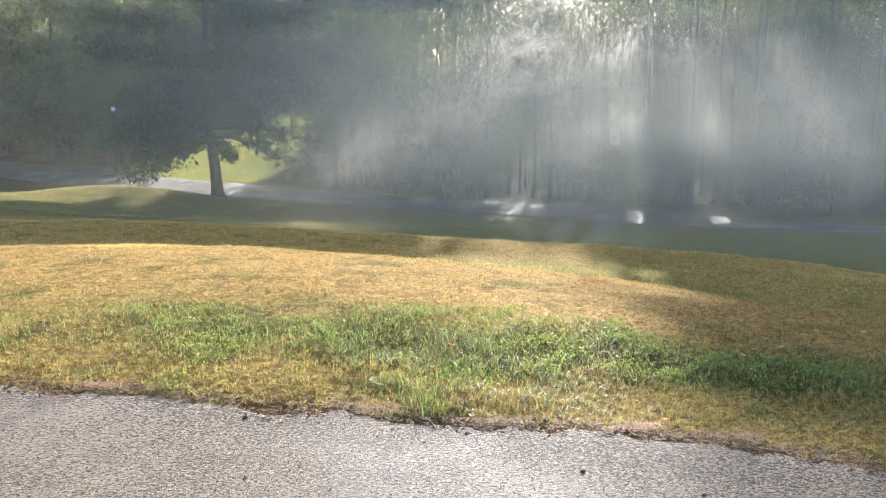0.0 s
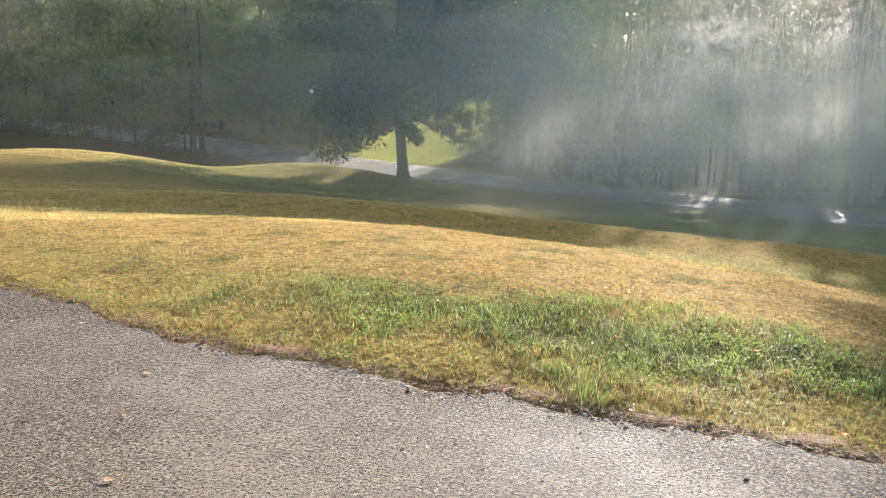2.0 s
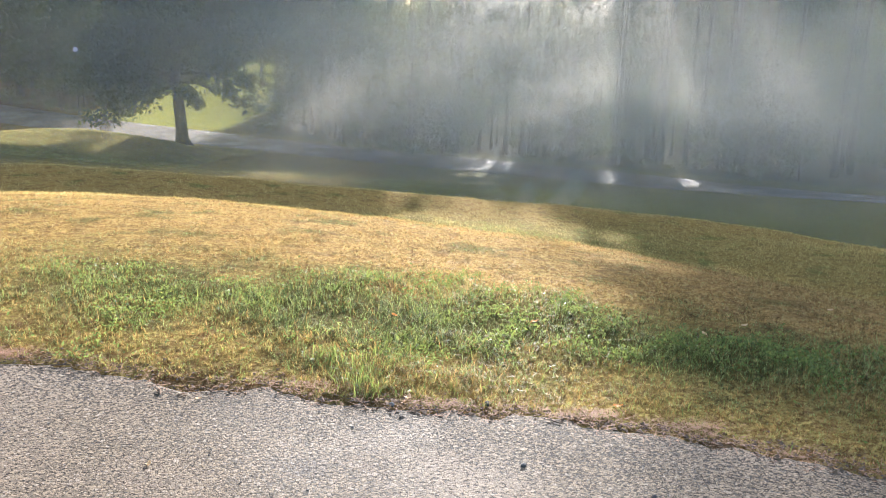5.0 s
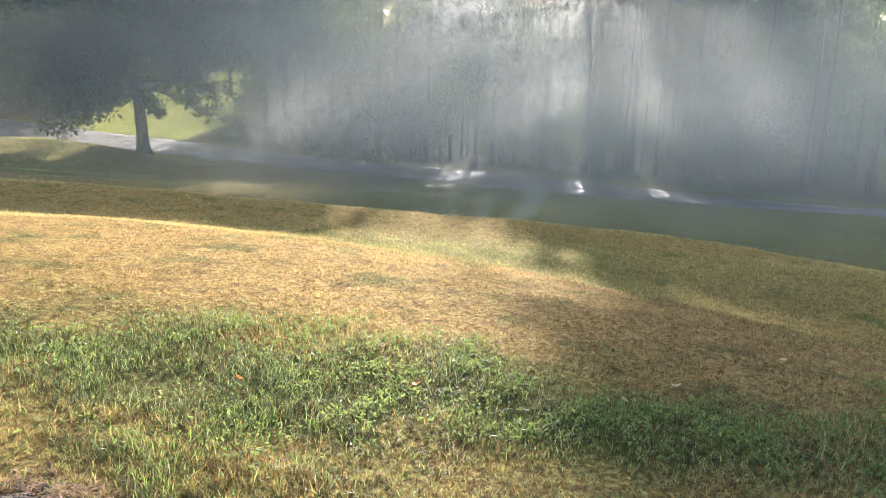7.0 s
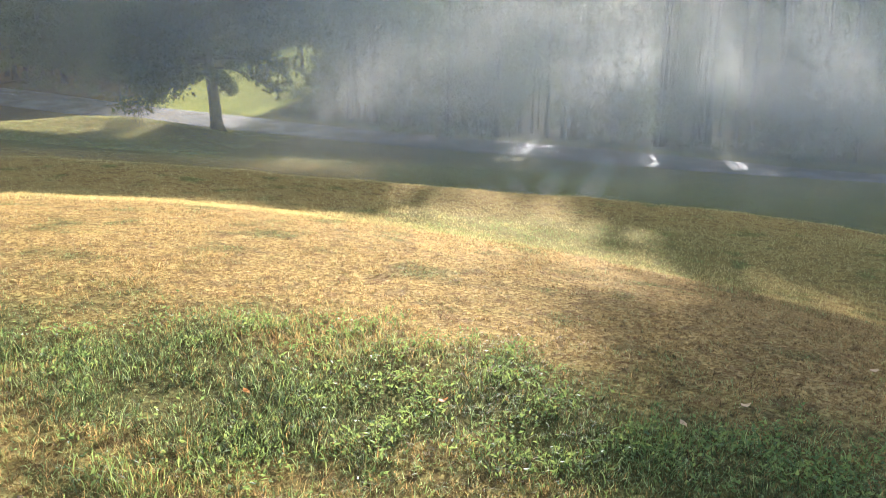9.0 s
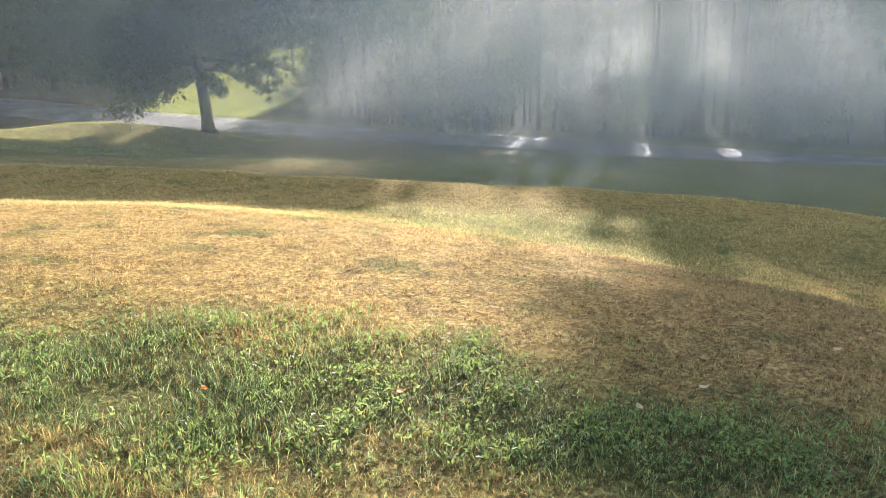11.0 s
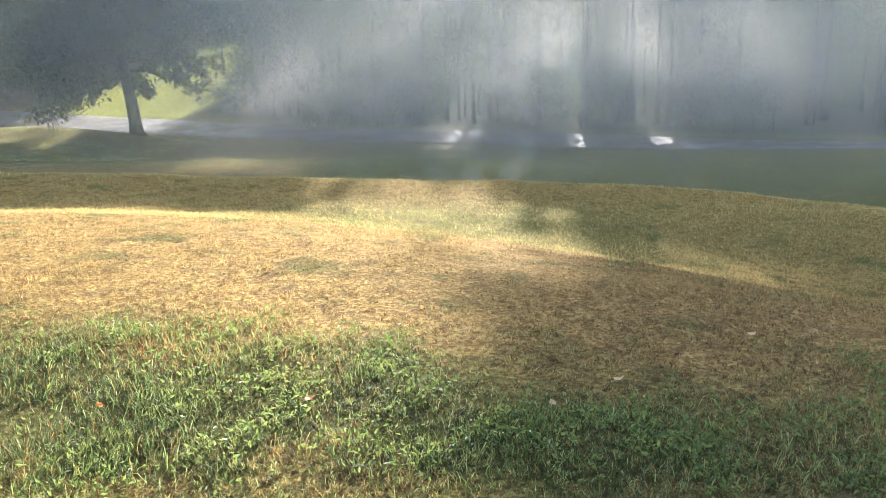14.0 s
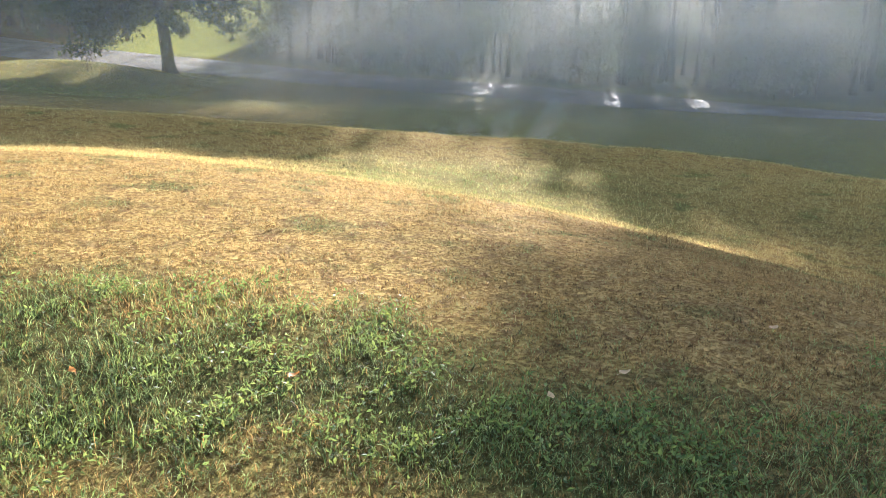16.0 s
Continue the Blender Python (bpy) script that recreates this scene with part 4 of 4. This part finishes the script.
def crumbs(x, y, z, size, r):
    """Small angular lumps: squashed, turned four-faced stones."""
    n = len(x)
    k = r.normal(size=(n, 5, 3))
    k /= np.linalg.norm(k, axis=2)[:, :, None]
    k[:, 0], k[:, 1] = np.abs(k[:, 0]) * [0.2, 0.2, 1] + [0, 0, 0.2], -np.abs(k[:, 1]) * [0.2, 0.2, 1]
    a = np.arange(3) * 2.094 + r.uniform(0, 6.28, (n, 1))
    k[:, 2:] = np.stack([np.cos(a), np.sin(a), r.uniform(-0.2, 0.3, (n, 3))], -1) * r.uniform(0.7, 1.2, (n, 3, 1))
    verts = (k * size[:, None, None] * [1, 1, 0.7] + np.stack([x, y, z], 1)[:, None]).reshape(-1, 3)
    q = np.arange(n)[:, None] * 5
    faces = np.concatenate([q + [0, 2, 3], q + [0, 3, 4], q + [0, 4, 2], q + [1, 3, 2], q + [1, 4, 3], q + [1, 2, 4]], 1).reshape(-1, 3)
    return verts, faces


n = 4200
x = r.uniform(-6.5, 4.5, n)
y = rough_edge(x) + r.normal(size=n) * 0.055 * (0.4 + 1.2 * value(x, x * 0, 3.1, 44)) + 0.02
z = np.where(y < rough_edge(x), 0.0, surface(x, y)) + 0.002
tagged(new("edge_soil", mesh_from("edge_soil", *crumbs(x, y, z, r.gamma(2.0, 0.0026, n) + 0.002, r), M_SOIL)), "dark crumbled soil along the asphalt edge", "soil", kind="stuff")
n = 5000
x = r.uniform(-6.5, 4.5, n)
y = edge(x) - r.gamma(1.2, 0.55, n) - 0.02
keep = (y > -0.5)
x, y = x[keep], y[keep]
tagged(new("grit", mesh_from("grit", *crumbs(x, y, np.full(len(x), 0.0035), r.gamma(2.0, 0.0011, len(x)) + 0.0012, r), M_GRIT)), "loose grit and small stones on the asphalt", "grit", kind="stuff")
n = 8000
x = r.uniform(-6.5, 4.5, n)
band = value(x, x * 0, 2.7, 33)
x = x[r.uniform(size=n) < band]
n = len(x)
y = rough_edge(x) + r.normal(size=n) * 0.06 + 0.02
z = np.maximum(surface(x, y), np.where(y < rough_edge(x), 0.001, -1)) + r.uniform(0.002, 0.016, n)
a, l = r.uniform(0, 6.28, n), r.uniform(0.02, 0.07, n)
way = np.stack([np.cos(a) * l, np.sin(a) * l, r.normal(size=n) * 0.004], 1)
side = np.stack([-np.sin(a), np.cos(a), 0 * a], 1) * 0.0013
p = np.stack([x, y, z], 1)
verts = np.stack([p - side, p + side, p + way], 1).reshape(-1, 3)
tagged(new("dead_needles", mesh_from("dead_needles", verts, np.arange(3 * n).reshape(-1, 3), M_NEEDLE_LITTER)), "reddish dead needles and straw along the asphalt edge", "litter", kind="stuff")

# ---- small single things ----


def fallen_leaf(x, y, turn, size, material, label, lift=0.0):
    """A curled leaf: a cupped blade in eight pieces and its stalk."""
    ob = thing("fallen_leaf", pose(x, y, lift, 0, 0, turn) @ Matrix.Scale(size, 4), label, "leaf", "fallen leaves")
    u = np.linspace(0, 1, 7)
    half = 0.30 * np.sin(np.pi * u ** 0.8) * (1 + 0.25 * np.sin(u * 19))
    mid = np.stack([u - 0.5, 0.03 * np.sin(5 * u), 0.10 * (u - 0.5) ** 2 * 4], 1)
    rows = np.stack([mid + np.stack([0 * u, half, 0.12 + 0.05 * np.sin(7 * u)], 1) * 1.0, mid + [0, 0, 0.02], mid + np.stack([0 * u, -half, 0.15 - 0.05 * np.sin(6 * u)], 1)], 1).reshape(-1, 3)
    i = np.arange(6)[:, None] * 3
    faces = np.concatenate([i + [0, 1, 4, 3], i + [1, 2, 5, 4]], 0)
    part("blade", mesh_from("leaf_blade", rows, faces, material, True), ob)
    part("stalk", mesh_from("leaf_stalk", *tube([(-0.5, 0, 0.10), (-0.62, 0.02, 0.05), (-0.75, 0.06, 0.02)], [0.02, 0.016, 0.012], 5), material, True), ob)
    return ob


for x, y, turn, size in ((-1.81, 2.64, 15, 0.055), (-2.12, 3.22, 170, 0.040), (-2.33, 3.75, 5, 0.050), (-3.23, 4.48, 60, 0.040), (-3.67, 4.40, 20, 0.035), (-0.80, 3.22, 100, 0.035), (-0.77, 3.82, 30, 0.03)):
    fallen_leaf(x, y, turn, size, M_PALE_LEAF, "curled pale dead leaf lying on the asphalt", 0.001)
for x, y, turn, size in ((2.09, 5.0, 30, 0.055), (1.78, 4.79, 110, 0.045), (2.9, 5.6, 200, 0.05), (0.14, 3.80, 80, 0.05)):
    fallen_leaf(x, y, turn, size, M_PALE_LEAF, "pale dead leaf lying in the grass", float(surface(x, y)) + 0.035)
for x, y, turn, size in ((0.85, 4.95, 40, 0.05), (0.05, 4.93, 140, 0.045), (1.05, 3.75, 10, 0.045)):
    fallen_leaf(x, y, turn, size, M_RUST_LEAF, "orange dead leaf caught in the grass", float(surface(x, y)) + 0.04)


def lump(name, x, y, size, seed, material, label, category):
    """A broken lump with uneven faces."""
    bm = bmesh.new()
    bmesh.ops.create_icosphere(bm, subdivisions=2, radius=1.0)
    q = random.Random(seed)
    tilt = [Vector((q.uniform(-1, 1), q.uniform(-1, 1), q.uniform(-1, 1))).normalized() for _ in range(7)]
    for v in bm.verts:
        d = v.co.normalized()
        cut = min(1.0, *(0.78 / max(0.05, d.dot(t)) if d.dot(t) > 0 else 9 for t in tilt))
        v.co = Vector((d.x * 1.25, d.y * 0.9, d.z * 0.75)) * cut
    me = bpy.data.meshes.new(name)
    bm.to_mesh(me)
    bm.free()
    me.materials.append(material)
    ob = new(name, me)
    ob.matrix_basis = pose(x, y, size * 0.5, 0, 0, 40 * seed) @ Matrix.Scale(size, 4)
    return tagged(ob, label, category, "loose stones")


lump("stone", 0.58, 3.26, 0.012, 1, M_STONE, "dark broken stone lying on the asphalt", "stone")
lump("stone", 0.49, 3.82, 0.016, 2, M_STONE, "dark flat stone at the asphalt edge", "stone")
lump("stone", 0.07, 3.79, 0.013, 3, M_GRIT, "pale broken stone at the asphalt edge", "stone")
for k, (x, y, s) in enumerate(((1.02, 3.05, 0.012), (0.88, 2.99, 0.009), (-0.6, 3.3, 0.006), (-0.2, 3.05, 0.007), (0.3, 2.95, 0.006), (0.9, 3.2, 0.007), (-1.0, 2.7, 0.006), (1.1, 2.95, 0.008), (-1.5, 3.5, 0.006))):
    lump("pebble", x, y, 0.75 * s, k + 5, M_STONE, "small dark pebble on the asphalt", "pebble")



def fallen_twig(x, y, turn, length, label):
    """A thin crooked twig with one side shoot."""
    q = np.random.default_rng(int(1000 * length))
    ob = thing("twig", pose(x, y, 0.004, 0, 0, turn), label, "twig", "fallen twigs")
    u = np.linspace(0, 1, 6)
    p = np.stack([(u - 0.5) * length, 0.06 * length * np.sin(5 * u) + q.normal(size=6) * 0.004, 0.002 + 0.004 * u], 1)
    part("stem", mesh_from("twig_stem", *tube(p, np.linspace(0.0032, 0.0014, 6), 5), M_TWIG, True), ob)
    s = np.array([p[3], p[3] + [0.10 * length, 0.14 * length, 0.003], p[3] + [0.2 * length, 0.22 * length, 0.004]])
    part("shoot", mesh_from("twig_shoot", *tube(s, np.array([0.002, 0.0016, 0.001]), 5), M_TWIG, True), ob)
    return ob


for x, y, turn, length in ((0.55, 2.94, 62, 0.09), (0.64, 2.86, 20, 0.06), (0.24, 3.74, 5, 0.12), (-0.08, 3.82, 165, 0.10), (0.75, 3.66, 150, 0.08), (-1.5, 4.16, 10, 0.09)):
    fallen_twig(x, y, turn, length, "thin dry brown twig lying on the asphalt")

# heaps of reddish needles where the grass has died back from the asphalt
r = np.random.default_rng(77)
heaps = []
for x0, y0, wide, count in ((0.93, 3.72, 0.075, 420), (-1.84, 4.30, 0.10, 420), (1.36, 3.62, 0.08, 260), (-0.25, 3.97, 0.09, 260), (-2.9, 4.62, 0.12, 300), (0.30, 3.80, 0.07, 200)):
    px = x0 + r.normal(size=count) * wide
    py = np.maximum(y0 + r.normal(size=count) * wide * 0.4, rough_edge(px) - 0.05)
    pz = np.maximum(surface(px, py), 0.0) + r.uniform(0.003, 0.022, count)
    a, l = r.uniform(0, 6.28, count), r.uniform(0.02, 0.06, count)
    way = np.stack([np.cos(a) * l, np.sin(a) * l, r.normal(size=count) * 0.006], 1)
    side = np.stack([-np.sin(a), np.cos(a), 0 * a], 1) * 0.0014
    p = np.stack([px, py, pz], 1)
    heaps.append((np.stack([p - side, p + side, p + way], 1).reshape(-1, 3), np.arange(3 * count).reshape(-1, 3)))
tagged(new("needle_heap", mesh_from("needle_heap", *join(heaps), M_NEEDLE_LITTER)), "reddish dead needles heaped at the grass edge", "litter", kind="stuff")

# ---- added droplet sheets that imitate sun glare over the hollow, and steam ----


def glare_sheet(y, phase):
    """A waving droplet sheet across the hollow, added to imitate sun glare."""
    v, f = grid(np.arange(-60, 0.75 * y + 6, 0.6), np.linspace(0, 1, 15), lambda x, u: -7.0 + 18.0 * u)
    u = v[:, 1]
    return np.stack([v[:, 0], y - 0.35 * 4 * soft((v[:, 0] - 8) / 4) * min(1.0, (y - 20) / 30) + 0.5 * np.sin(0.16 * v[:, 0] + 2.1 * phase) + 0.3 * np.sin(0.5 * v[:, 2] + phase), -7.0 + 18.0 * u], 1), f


glare_sheets = [glare_sheet(y, k) for k, y in enumerate((25.0, 31.0, 37.0, 43.0, 48.0, 52.5, 56.5))]
tagged(new("mist", mesh_from("mist", *join(glare_sheets), M_GLARE, True)), "added thin white droplet sheets standing in for sun glare before the woods", "mist", kind="stuff")


def mist_wisps(y):
    """Steam that curls up behind the lit hollow."""
    out = []
    for x0, tall, wide in ((1.7, 1.0, 0.5), (2.5, 1.3, 0.5), (3.2, 1.7, 0.4), (4.0, 2.3, 0.45), (4.5, 1.2, 0.35)):
        off = np.arange(-1, 1, 0.018)
        zs = np.linspace(0, tall, 9)
        o, z = np.meshgrid(off, zs, indexing="ij")
        x = x0 + 0.22 * np.sin(2.2 * z + x0) * z + o * wide * (0.7 + 0.5 * z / tall)
        half = 0.009 * wide * 0.18 * (1 - o * o) ** 2 * (1 - z / tall) * np.clip(z / 0.15, 0, 1)
        g = lie(x, y + 0 * x)
        verts = np.stack([np.stack([x - half, y + 0 * x, g + z], -1), np.stack([x + half, y + 0 * x, g + z], -1)], 2).reshape(-1, 3)
        n, m = x.shape
        i, j = np.meshgrid(np.arange(n), np.arange(m - 1), indexing="ij")
        k = (i * m + j) * 2
        out.append((verts, np.stack([k, k + 1, k + 3, k + 2], -1).reshape(-1, 4)))
    return join(out)


tagged(new("steam", mesh_from("steam", *join([mist_wisps(21.8), mist_wisps(22.6)]), M_STEAM)), "faint steam curling up behind the sunlit grass", "steam", kind="stuff")
